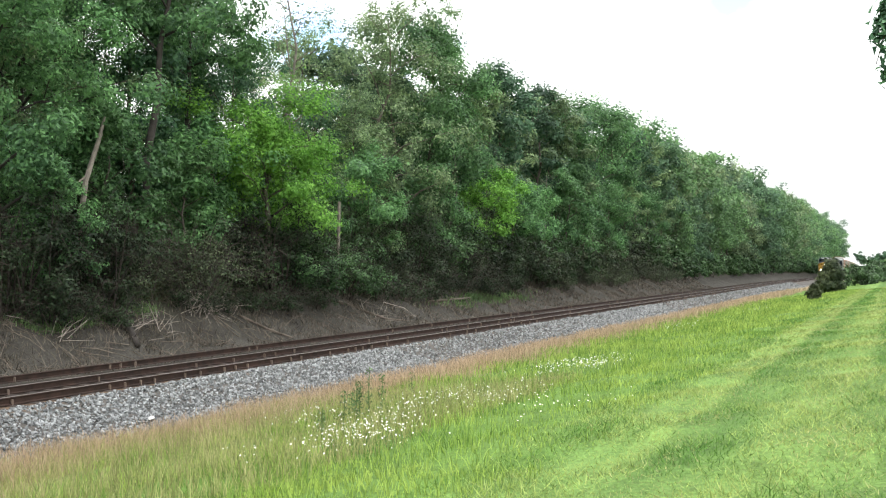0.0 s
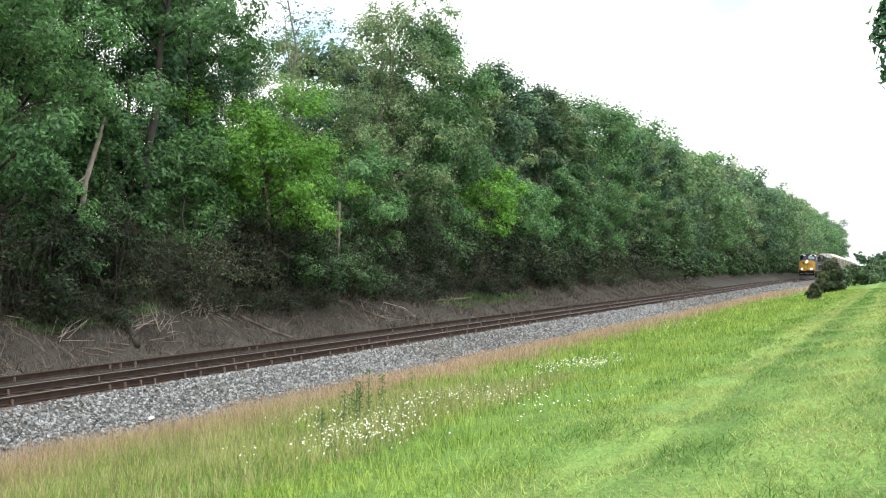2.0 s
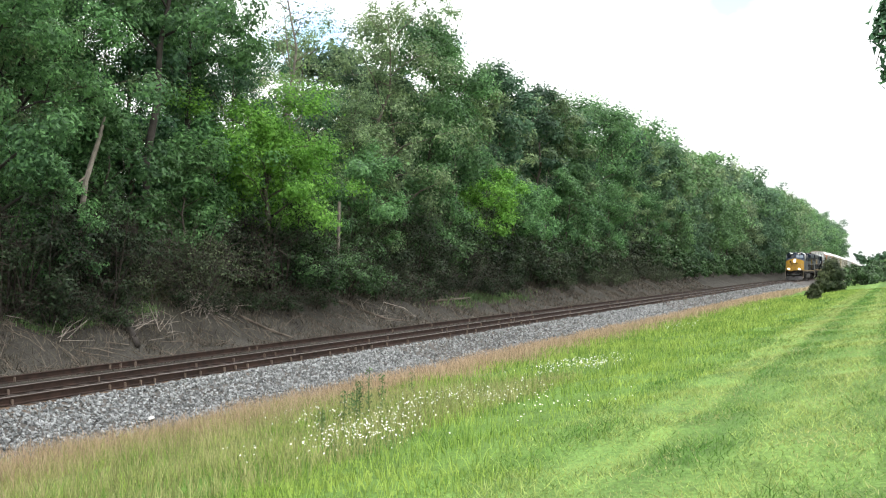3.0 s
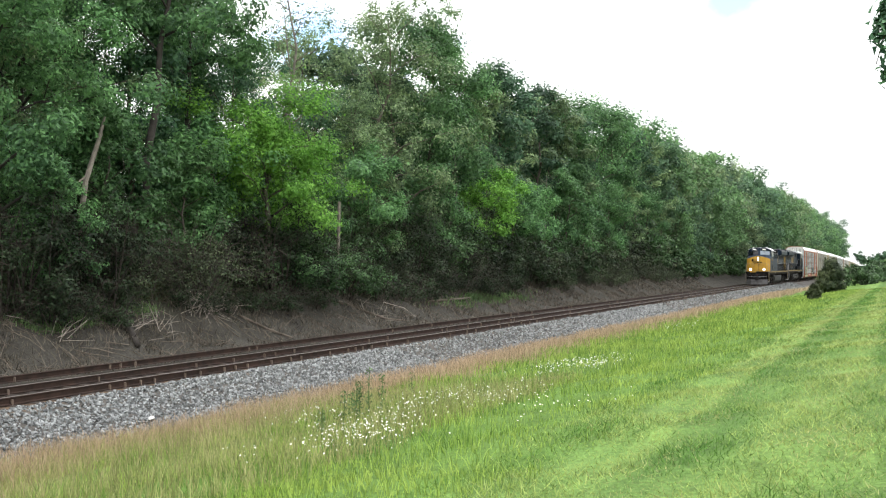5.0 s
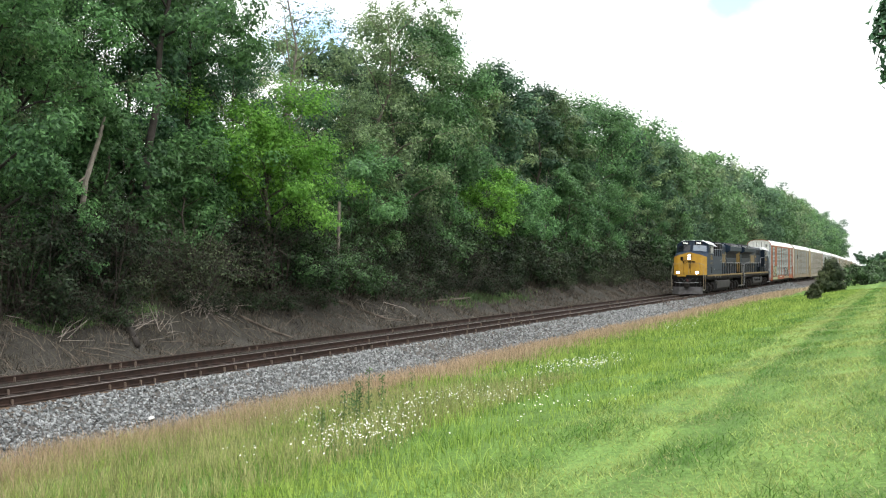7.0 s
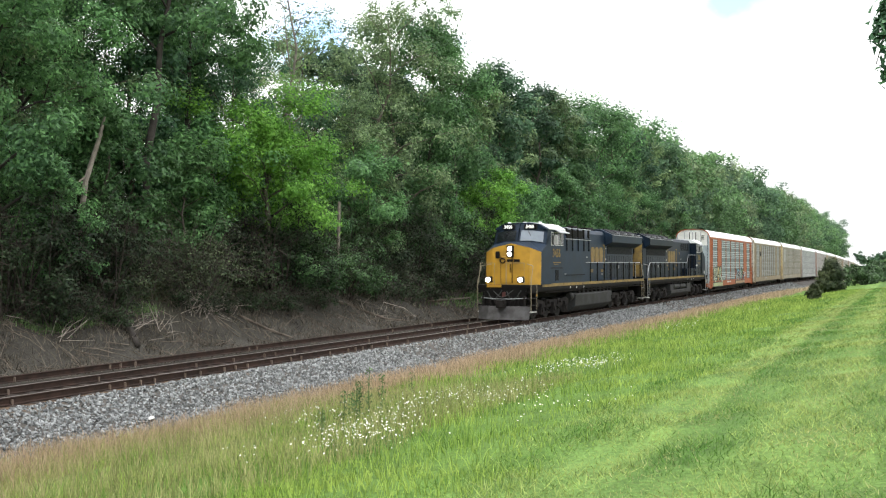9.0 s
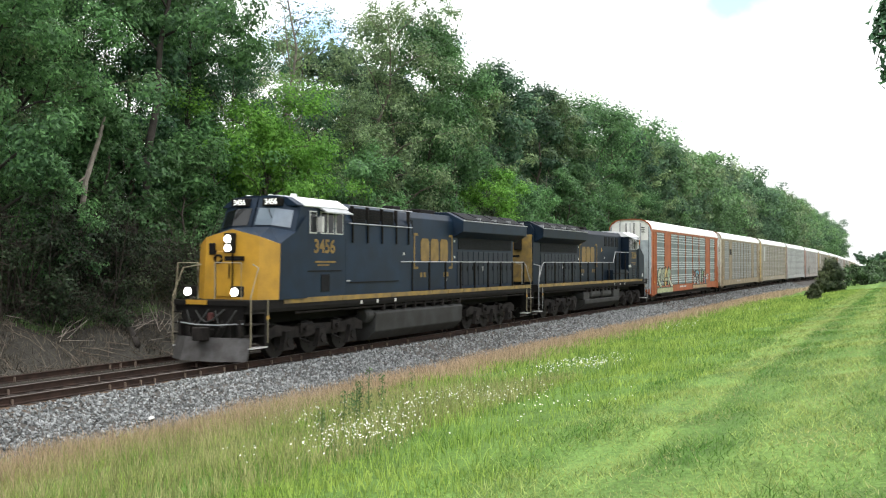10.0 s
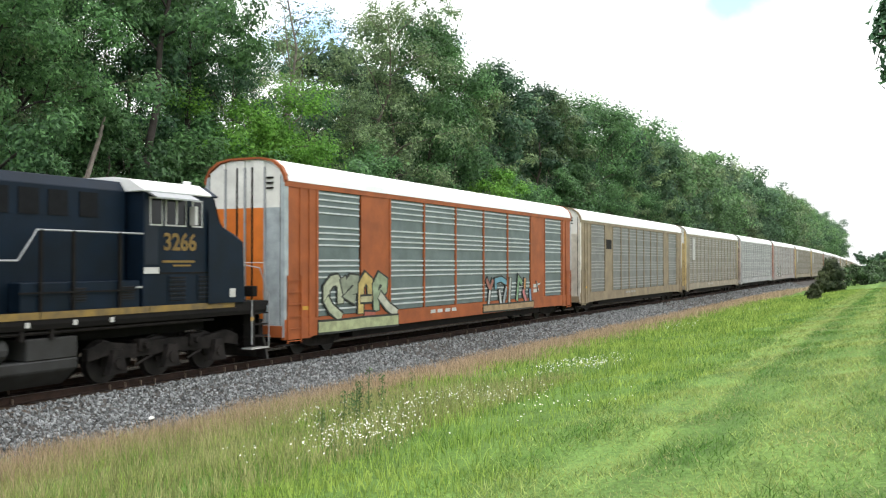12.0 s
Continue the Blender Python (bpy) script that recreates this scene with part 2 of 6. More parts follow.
M_LEAF_GREY = leaf_material("olive_leaf", (0.098, 0.158, 0.078), (0.22, 0.31, 0.142), 0.42, 0.25, 0.28, gloss=0.24)
# Distant trees: haze is mixed into these lighter, greyer greens.
M_HAZED_DARK = leaf_material("hazed_dark_leaf", (0.058, 0.115, 0.068), (0.12, 0.21, 0.108), 0.4, 0.25, 0.25, gloss=0.24)
M_HAZED_MID = leaf_material("hazed_green_leaf", (0.085, 0.168, 0.075), (0.175, 0.31, 0.122), 0.42, 0.25, 0.25, gloss=0.24)
M_HAZED_OLIVE = leaf_material("hazed_olive_leaf", (0.115, 0.172, 0.092), (0.225, 0.305, 0.15), 0.42, 0.25, 0.25, gloss=0.24)
M_LEAF_CEDAR = leaf_material("cedar_needle", (0.032, 0.05, 0.024), (0.08, 0.1, 0.044), 0.15)
M_GRASS_TALL = leaf_material("tall_grass", (0.12, 0.225, 0.042), (0.30, 0.39, 0.09), 0.4, 0.0, 0.36, 0.6)
M_GRASS_MOWN = leaf_material("mown_grass", (0.09, 0.19, 0.038), (0.275, 0.335, 0.104), 0.4, 0.0, 0.42, 0.8, strips=1.6)
M_GRASS_DRY = leaf_material("dry_seed_grass", (0.29, 0.225, 0.14), (0.44, 0.33, 0.23), 0.4, 0.0, 0.32, 0.8)
# Understorey leaves: the thicket's shade is put into these three darkened colours.
M_LEAF_SHADE = leaf_material("shaded_dark_leaf", (0.0125, 0.024, 0.012), (0.038, 0.062, 0.027), 0.2, 0.35, 0.3, gloss=0.12)
M_LEAF_UNDER = leaf_material("shaded_green_leaf", (0.026, 0.058, 0.022), (0.066, 0.125, 0.045), 0.25, 0.3, 0.3, gloss=0.18)
M_LEAF_SHADE_GREY = leaf_material("shaded_grey_leaf", (0.034, 0.05, 0.028), (0.08, 0.104, 0.052), 0.25, 0.3, 0.3, gloss=0.14)
M_DEADBARK = material("silver_bark", (0.24, 0.21, 0.18), 0.95, vary=0.4, scale=3, fine=25, bump=0.4)
M_GREYTWIG = material("grey_twig", (0.062, 0.05, 0.041), 0.95, vary=0.4, scale=4, fine=30, island=0.5)
M_DEADTWIG = material("dead_twig", (0.145, 0.118, 0.092), 0.95, vary=0.4, scale=4, fine=30, island=0.5)
M_DEADGRASS = leaf_material("dead_grass", (0.065, 0.056, 0.044), (0.14, 0.122, 0.095), 0.2, 0.0, 0.45, 0.7)
M_WEED = leaf_material("weed_leaf", (0.075, 0.13, 0.05), (0.12, 0.19, 0.07), 0.3)
M_STRAW = leaf_material("pale_straw", (0.22, 0.235, 0.09), (0.36, 0.35, 0.16), 0.35, 0.0, 0.4, 0.9)
M_PETAL = material("white_petal", (0.82, 0.82, 0.78), 0.7, vary=0.1, bump=0)
M_PETAL_EYE = material("yellow_flower_eye", (0.6, 0.4, 0.03), 0.7, vary=0.1, bump=0)

# ---- mesh helpers ----


def mesh_of(name, verts, faces_flat, sides, mats, mat_index=None, smooth=False):
    """A mesh from arrays: verts (n, 3) and faces of one number of sides (m, sides)."""
    me = bpy.data.meshes.new(name)
    verts, faces_flat = np.asarray(verts, np.float32), np.asarray(faces_flat, np.int32)
    me.vertices.add(len(verts))
    me.vertices.foreach_set("co", verts.ravel())
    me.loops.add(faces_flat.size)
    me.loops.foreach_set("vertex_index", faces_flat.ravel())
    me.polygons.add(len(faces_flat))
    me.polygons.foreach_set("loop_start", np.arange(0, faces_flat.size, sides, dtype=np.int32))
    me.polygons.foreach_set("loop_total", np.full(len(faces_flat), sides, np.int32))
    for m in mats:
        me.materials.append(m)
    if mat_index is not None:
        me.polygons.foreach_set("material_index", np.asarray(mat_index, np.int32))
    me.polygons.foreach_set("use_smooth", np.full(len(faces_flat), smooth))
    me.update(calc_edges=True)
    me.validate()
    return me


def part(name, bm, mat, parent=None, label="", bevel=0.0, smooth=False):
    """Links a bmesh as one mesh object under a thing or a part."""
    if bevel:
        bmesh.ops.bevel(bm, geom=list(bm.edges), offset=bevel, segments=1, affect='EDGES', clamp_overlap=True)
    bmesh.ops.recalc_face_normals(bm, faces=bm.faces)
    me = bpy.data.meshes.new(name)
    bm.to_mesh(me)
    bm.free()
    for mm in (mat if isinstance(mat, (list, tuple)) else [mat]):
        me.materials.append(mm)
    if smooth:
        me.polygons.foreach_set("use_smooth", [True] * len(me.polygons))
    ob = new(name, me)
    if parent:
        ob.parent = parent
    if label:
        tagged(ob, label)
    return ob


def box(bm, x0, x1, y0, y1, z0, z1):
    v = [bm.verts.new(c) for c in ((x0, y0, z0), (x1, y0, z0), (x1, y1, z0), (x0, y1, z0), (x0, y0, z1), (x1, y0, z1), (x1, y1, z1), (x0, y1, z1))]
    for f in ((3, 2, 1, 0), (4, 5, 6, 7), (0, 1, 5, 4), (1, 2, 6, 5), (2, 3, 7, 6), (3, 0, 4, 7)):
        bm.faces.new([v[i] for i in f])
    return bm


def prism(bm, outline, a, b, axis):
    """Extrudes an outline along an axis from a to b: 'x' takes (y, z), 'y' takes (x, z), 'z' takes (x, y)."""
    def at(p, d):
        return {'x': (d, p[0], p[1]), 'y': (p[0], d, p[1]), 'z': (p[0], p[1], d)}[axis]
    lo, hi = [bm.verts.new(at(p, a)) for p in outline], [bm.verts.new(at(p, b)) for p in outline]
    k = len(outline)
    bm.faces.new(lo[::-1])
    bm.faces.new(hi)
    for i in range(k):
        bm.faces.new((lo[i], lo[(i + 1) % k], hi[(i + 1) % k], hi[i]))
    return bm


def tube(bm, points, radii, sides=6):
    """A tapered round bar through points."""
    pts = [Vector(p) for p in points]
    if not isinstance(radii, (list, tuple)):
        radii = [radii] * len(pts)
    rings = []
    for i, p in enumerate(pts):
        d = (pts[min(i + 1, len(pts) - 1)] - pts[max(i - 1, 0)]).normalized()
        u = d.cross(Vector((0.31, 0.57, 0.76)) if abs(d.z) > 0.9 else Vector((0, 0, 1))).normalized()
        w = d.cross(u)
        rings.append([bm.verts.new(p + (u * math.cos(a) + w * math.sin(a)) * radii[i]) for a in (2 * math.pi * k / sides for k in range(sides))])
    for r0, r1 in zip(rings, rings[1:]):
        for k in range(sides):
            bm.faces.new((r0[k], r0[(k + 1) % sides], r1[(k + 1) % sides], r1[k]))
    bm.faces.new(rings[0][::-1])
    bm.faces.new(rings[-1])
    return bm


def thing(name, label, category, at=None, group="", kind=""):
    ob = new(name)
    ob.empty_display_size = 0.2
    if at is not None:
        ob.matrix_basis = at
    return tagged(ob, label, category, group, kind)


# ---- the lie of the land ----


def drop(s):
    """How far the line has sunk below its level near the crossing of the view."""
    return 4.4e-5 * np.clip(np.asarray(s, float) - 130, 0, 290) ** 2


PROFILE_Y = [-600, -120, -40, -24, -18.7, -15.3, -12, -8, -5.0, -3.9, -3.3, -1.55, 1.5, 2.2, 3.6, 4.6, 7.5, 12, 20, 60, 600]
PROFILE_Z = [7.0, 6.0, 4.2, 2.25, 1.40, 0.95, 0.42, -0.15, -0.62, -0.80, -0.70, -0.20, -0.20, -0.28, -0.35, -0.05, 1.45, 2.6, 4.0, 6.0, 8.0]


def ground_z(s, y):
    s, y = np.asarray(s, float), np.asarray(y, float)
    z = np.interp(y, PROFILE_Y, PROFILE_Z) - drop(s)
    rough = np.where(y < -4.5, 0.05, np.where(y > 4.0, 0.16, 0.0))
    return z + rough * (np.sin(s * 0.9 + y * 0.6) * np.sin(y * 1.3 - s * 0.35) + 0.6 * np.sin(s * 2.3 + y * 1.1))


def build_ground():
    xs = np.concatenate([np.linspace(-2500, -120, 12), np.linspace(-100, 0, 25), np.arange(1, 120, 0.7), np.arange(121, 480, 4.0), np.linspace(490, 3500, 24)])
    ys = np.concatenate([[-2500, -1200], np.linspace(-600, -45, 14), np.arange(-40, -19, 1.2), np.arange(-18.7, 13, 0.35), np.arange(13.5, 40, 2.5), np.linspace(45, 600, 14), [1200, 2500]])
    gx, gy = np.meshgrid(xs, ys, indexing="ij")
    verts = np.stack([gx, gy, ground_z(gx, gy)], -1).reshape(-1, 3)
    nx, ny = len(xs), len(ys)
    i, j = np.meshgrid(np.arange(nx - 1), np.arange(ny - 1), indexing="ij")
    a = (i * ny + j).ravel()
    me = mesh_of("ground", verts, np.stack([a, a + ny, a + ny + 1, a + 1], 1), 4, [M_GROUND], smooth=True)
    return tagged(new("ground", me), "grassy embankment and wooded bank beside the railway", "ground", kind="structure")


build_ground()


def leaf_mesh(name, centres, normals, size, mats, long=1.7, rng=None, up=0.5, loose=0.38):
    """Small pointed leaves at centres, facing roughly along normals and upwards."""
    n = len(centres)
    nor = normals + rng.normal(0, loose, (n, 3))
    nor[:, 2] += up
    nor /= np.linalg.norm(nor, axis=1, keepdims=True) + 1e-9
    t = np.cross(nor, rng.normal(0, 1, (n, 3)))
    t /= np.linalg.norm(t, axis=1, keepdims=True) + 1e-9
    w = np.cross(nor, t)
    s = (size * rng.uniform(0.6, 1.35, n))[:, None]
    v = np.stack([centres - t * s * 0.4 * long + w * s * 0.5, centres - t * s * 0.4 * long - w * s * 0.5, centres + t * s * 0.6 * long], 1)
    return mesh_of(name, v.reshape(-1, 3), np.arange(n * 3).reshape(-1, 3), 3, mats)


def blades(name, label, s, y, height, width, mat, rng, lean=0.35, simple=False):
    n = len(s)
    a = rng.uniform(0, 2 * math.pi, n)
    h = height * rng.uniform(0.55, 1.25, n)
    base = np.stack([s, y, ground_z(s, y) - 0.02], 1)
    side = np.stack([np.cos(a), np.sin(a), np.zeros(n)], 1) * (width * rng.uniform(0.6, 1.3, n))[:, None]
    b = rng.uniform(0, 2 * math.pi, n)
    tilt = np.stack([np.cos(b), np.sin(b), np.zeros(n)], 1) * (h * rng.uniform(0, lean, n))[:, None]
    up = np.array([0, 0, 1.0])
    mid = base + up * (h * 0.55)[:, None] + tilt * 0.35
    tip = base + up * h[:, None] + tilt
    if simple:
        me = mesh_of(name, np.stack([base - side * 0.5, base + side * 0.5, tip], 1).reshape(-1, 3), np.arange(n * 3).reshape(-1, 3), 3, [mat])
        return tagged(new(name, me), label, "grass", kind="stuff")
    v = np.stack([base - side * 0.5, base + side * 0.5, mid + side * 0.4, mid - side * 0.4, tip], 1)
    k = np.arange(n)[:, None] * 5
    f = np.concatenate([k + [[0, 1, 2]], k + [[0, 2, 3]], k + [[3, 2, 4]]], 1).reshape(-1, 3)
    me = mesh_of(name, v.reshape(-1, 3), f, 3, [mat])
    return tagged(new(name, me), label, "grass", kind="stuff")


def spray(clumps, count, rng, flat=0.72):
    """Leaf places gathered in loose sprays (x, y, z, radius), and which way each faces."""
    C = np.array(clumps)
    w = C[:, 3] ** 2
    pick = rng.choice(len(C), count, p=w / w.sum())
    off = rng.normal(0, 0.5, (count, 3))
    off[:, 2] *= flat
    p = C[pick, :3] + off * C[pick, 3:4]
    p[:, 2] -= 0.12 * (off[:, 0] ** 2 + off[:, 1] ** 2) * C[pick, 3]
    d = off + 0.6 * (p - C[:, :3].mean(0)) / (np.abs(p - C[:, :3].mean(0)).max() + 1e-6)
    return p, d / (np.linalg.norm(d, axis=1, keepdims=True) + 1e-9)


def grow_tree(name, label, height, spread, leaves, leaf, mat, seed, bare=0.18, lean=(0, 0), limbs=12, trunk_r=0.2, bark=None, at=None, twigs=4, clump=(0.16, 0.30), category="tree"):
    """A tapered trunk with forked limbs, and a ragged crown of leaf sprays at the twig ends."""
    rng = np.random.default_rng(seed)
    tree = thing(name, label, category, at)
    bm = bmesh.new()
    n = 7
    axis = [Vector((lean[0] * (k / n) ** 1.2 * height + rng.normal(0, 0.014 * height * (k > 0)), lean[1] * (k / n) * height + rng.normal(0, 0.014 * height * (k > 0)), height * 0.94 * k / n - (0.5 if k == 0 else 0))) for k in range(n + 1)]
    tube(bm, axis, [trunk_r * (1.25 if k == 0 else 1) * (1 - 0.87 * k / n) for k in range(n + 1)], 7)
    clumps = []
    for i in range(limbs):
        f = bare + (0.97 - bare) * (i + 0.5) / limbs
        k = min(int(f * n), n - 1)
        base = axis[k].lerp(axis[k + 1], f * n - k)
        ang = i * 2.4 + rng.uniform(-0.6, 0.6)
        taper = math.sin(math.pi * min(1, max(0.15, (f - bare) / (1.1 - bare))) ** 0.8) ** 0.7
        out = spread * (0.3 + 0.7 * taper) * rng.uniform(0.6, 1.15)
        rise = out * rng.uniform(0.05, 0.8)
        end = base + Vector((math.cos(ang) * out, math.sin(ang) * out, rise))
        mid = base.lerp(end, 0.5) + Vector((0, 0, 0.12 * out))
        r0 = trunk_r * 0.45 * (1 - 0.6 * f)
        tube(bm, [base, mid, end], [r0, r0 * 0.6, r0 * 0.2], 5)
        for q in range(twigs):
            fr = 0.35 + 0.65 * (q + rng.uniform(0.2, 0.8)) / twigs
            a = base.lerp(mid, fr * 2) if fr < 0.5 else mid.lerp(end, fr * 2 - 1)
            tip = a + Vector((rng.normal(0, 0.26), rng.normal(0, 0.26), rng.normal(0.10, 0.22))) * spread
            tube(bm, [a, a.lerp(tip, 0.6) + Vector((0, 0, 0.05 * spread)), tip], [r0 * 0.35, r0 * 0.22, 0.006], 3)
            clumps.append((tip.x, tip.y, tip.z, spread * rng.uniform(*clump)))
            m = a.lerp(tip, 0.5)
            clumps.append((m.x, m.y, m.z, spread * rng.uniform(*clump) * 0.7))
    top = axis[-1]
    for q in range(5):
        clumps.append((top.x + rng.normal(0, 0.1) * spread, top.y + rng.normal(0, 0.1) * spread, top.z + rng.uniform(-0.3, 0.15) * spread, spread * rng.uniform(*clump)))
    part("trunk", bm, bark or M_BARK, tree, smooth=True)
    if leaves:
        p, d = spray(clumps, leaves, rng)
        keep = p[:, 2] > 0.15
        crown = new("crown", leaf_mesh("crown", p[keep], d[keep], leaf, [mat], rng=rng))
        crown.parent = tree
    return tree


def grow_shrub(name, label, height, spread, leaves, leaf, mat, seed, twigs=26, at=None, twig_mat=None, fine=0):
    """Arching thin stems from one root with leaf sprays along them, right down to the ground."""
    rng = np.random.default_rng(seed)
    shrub = thing(name, label, "shrub", at)
    bm = bmesh.new()
    clumps = []
    for i in range(twigs):
        a, o = rng.uniform(0, 2 * math.pi), spread * rng.uniform(0.2, 1.0)
        h = height * rng.uniform(0.3, 1.0) * (1 - 0.4 * (o / spread) ** 2)
        b = Vector((rng.normal(0, 0.2 * spread), rng.normal(0, 0.2 * spread), -0.25))
        e = Vector((b.x + math.cos(a) * o, b.y + math.sin(a) * o, h))
        m = b.lerp(e, 0.5) + Vector((rng.normal(0, 0.2), rng.normal(0, 0.2), 0.18 * height))
        droop = e + Vector((math.cos(a) * 0.6, math.sin(a) * 0.6, -rng.uniform(0.0, 0.35) * h))
        tube(bm, [b, m, e, droop], [0.03, 0.022, 0.012, 0.004], 3)
        for q in range(2):
            tw = m.lerp(e, rng.uniform(0, 1))
            tube(bm, [tw, tw + Vector((rng.normal(0, 0.5), rng.normal(0, 0.5), rng.uniform(-0.4, 0.5)))], [0.01, 0.004], 3)
        for c in (e, droop, m):
            clumps.append((c.x, c.y, c.z, spread * rng.uniform(0.12, 0.27)))
        clumps.append((b.x + math.cos(a) * o * 0.9, b.y + math.sin(a) * o * 0.9, height * rng.uniform(0.08, 0.3), spread * rng.uniform(0.12, 0.24)))
    part("stem_tangle", bm, twig_mat or M_TWIG, shrub)
    if fine:
        C = np.array(clumps)
        k = rng.integers(0, len(C), fine)
        a = C[k, :3] + rng.normal(0, 0.45, (fine, 3)) * C[k, 3:4]
        out = np.stack([C[k, 0], C[k, 1], rng.normal(-0.1, 0.5, fine)], 1)
        out = out / (np.linalg.norm(out, axis=1, keepdims=True) + 1e-6) + rng.normal(0, 0.5, (fine, 3))
        out *= rng.uniform(0.25, 0.8, fine)[:, None]
        side = np.cross(out, rng.normal(0, 1, (fine, 3)))
        side *= 0.008 / (np.linalg.norm(side, axis=1, keepdims=True) + 1e-6)
        v = np.stack([a - side, a + side, a + out], 1)
        v = v[v[:, :, 2].min(1) > 0.02]
        ob = new("twig_haze", mesh_of("twig_haze", v.reshape(-1, 3), np.arange(len(v) * 3).reshape(-1, 3), 3, [twig_mat or M_TWIG]))
        ob.parent = shrub
        tagged(ob, kind="stuff")
    p, d = spray(clumps, leaves, rng, 0.7)
    keep = p[:, 2] > 0.02
    crown = new("crown", leaf_mesh("crown", p[keep], d[keep], leaf, [mat], rng=rng))
    crown.parent = shrub
    return shrub


def plant(s, y, turn, size):
    return pose(s, y, float(ground_z(s, y)) - 0.05, 0, 0, turn) @ Matrix.Scale(size, 4)


CANOPY_S = [-50, 30, 38, 43, 47, 50.5, 60, 65.5, 70, 75, 80, 87, 97, 107, 113, 125, 138, 160, 190, 230, 290, 360, 460, 500]
CANOPY_H = [16, 16, 15, 14.0, 14.0, 17.2, 16.7, 15.4, 16.8, 16.2, 17.3, 16.8, 18.8, 19.0, 17.6, 18.3, 18.9, 19.6, 20.2, 21.0, 20.8, 21.6, 23.5, 20]


def canopy(s):
    """Height of the wood's top above the bank, along the line."""
    return float(np.interp(s, CANOPY_S, CANOPY_H))


def build_woods():
    rng = np.random.default_rng(11)
    group = "trees of the wood"
    used = []

    def first(kind, s, y, scale, *args, **more):
        used.append((s, y))
        return tagged(grow_tree("bare_tree" if kind == "bare" else "tree", *args, at=plant(s, y, 0, scale), **more), group=group)
    # close by, with fine leaves
    dark = first("dark", 31.5, 13.5, 0.9, "tall dark green broadleaf tree at the wood's edge", 17.5, 4.0, 19000, 0.138, M_LEAF_DARK, 1, clump=(0.15, 0.30), limbs=15)
    mid = first("mid", 57.6, 11.4, 1.03, "tall mid green broadleaf tree on the bank", 17.5, 4.2, 20000, 0.138, M_LEAF_MID, 2, clump=(0.16, 0.30), limbs=15)
    olive = first("olive", 50.3, 10.6, 0.98, "olive-green tree with thin ragged foliage", 17.5, 4.4, 22000, 0.113, M_LEAF_GREY, 3, limbs=20, clump=(0.13, 0.25), bare=0.1)
    lean = first("lean", 28.9, 10.2, 1.0, "leaning tree with a long dark bare trunk", 19, 3.6, 16000, 0.13, M_LEAF_MID, 4, bare=0.5, lean=(0.16, 0.0), trunk_r=0.24, bark=M_DARKBARK)
    bright = first("bright", 35.4, 8.6, 1.0, "rounded bright green tree over the shrubs", 8.6, 3.3, 26000, 0.098, M_LEAF_LIGHT, 5, bare=0.3, limbs=16, clump=(0.18, 0.33))
    bare = first("bare", 40.6, 11, 1.0, "grey leafless tree with upright forked branches", 18.5, 2.0, 900, 0.12, M_LEAF_GREY, 6, bare=0.25, limbs=18, trunk_r=0.17, twigs=6, bark=M_DEADBARK)
    young = first("young", 60.5, 8.4, 1.0, "young bright green tree leaning over the shrubs", 7.4, 2.4, 9000, 0.12, M_LEAF_LIGHT, 7, bare=0.25, limbs=11, trunk_r=0.1, clump=(0.18, 0.33))
    sapling = first("sapling", 45.0, 8.9, 1.0, "young mid green tree among the shrubs", 7.4, 2.4, 9000, 0.12, M_LEAF_MID, 9, bare=0.2, limbs=12, trunk_r=0.1, clump=(0.16, 0.3))
    near = first("near", 21.2, 9.3, 1.0, "fresh green tree with drooping leafy branches", 15, 3.7, 34000, 0.10, M_LEAF_MID, 8, bare=0.15, limbs=18, clump=(0.14, 0.26), bark=M_DARKBARK)
    # farther along, with broader leaves
    dark_b = first("dark", 68.6, 11.6, 1.0, "dark green broadleaf tree with a narrow crown", 16.8, 2.6, 9000, 0.18, M_LEAF_DARK, 12, clump=(0.28, 0.48), limbs=11, twigs=3)
    mid_b = first("mid", 97.5, 12.0, 1.0, "round-topped mid green broadleaf tree", 18.2, 4.6, 14000, 0.2, M_LEAF_MID, 13, clump=(0.24, 0.42), limbs=12, twigs=3)
    olive_b = first("olive", 74.5, 13.2, 1.0, "thin olive tree with upright twigs", 16.2, 3.2, 8500, 0.19, M_LEAF_GREY, 14, limbs=15, clump=(0.15, 0.28))
    heights = {dark: 17.5, mid: 17.5, olive: 17.5, lean: 19, bright: 8.6, bare: 18.5, young: 7.4, sapling: 7.4, near: 15, dark_b: 16.8, mid_b: 18.2, olive_b: 16.2}

    def put(kind, s, y, size, turn=None):
        used.append((s, y))
        copy_thing(kind, plant(s, y, rng.uniform(0, 360) if turn is None else turn, size))

    def rise(kind, s, y, share=1.0):
        put(kind, s, y, share * canopy(s) / heights[kind])
    put(near, 24.4, 11.6, 0.95)
    put(dark, 37.6, 12.6, 0.74)
    put(mid, 39.0, 15.6, 0.78)
    put(olive, 50.5, 17.5, 0.88)
    put(olive, 27.0, 14.5, 0.95)
    put(olive, 24.8, 14.0, 0.95)
    put(lean, 33.2, 12.0, 0.92, 18)
    put(dark, 36.0, 15.5, 0.7)
    put(olive, 40.5, 18.5, 0.66)
    put(olive, 45.0, 17.5, 0.66)
    put(mid, 32.5, 18.5, 0.8)
    put(mid, 28.0, 18.0, 0.95)
    put(sapling, 26.3, 9.6, 0.95)
    put(sapling, 30.6, 9.4, 0.8)
    put(sapling, 33.0, 9.9, 1.0)
    put(bare, 42.4, 12.6, 0.85)
    put(bare, 22.4, 12.6, 0.85)
    put(bare, 54, 12.4, 0.86)
    put(dark, 45.8, 13.2, 0.68)
    put(olive, 46.5, 10.8, 0.62)
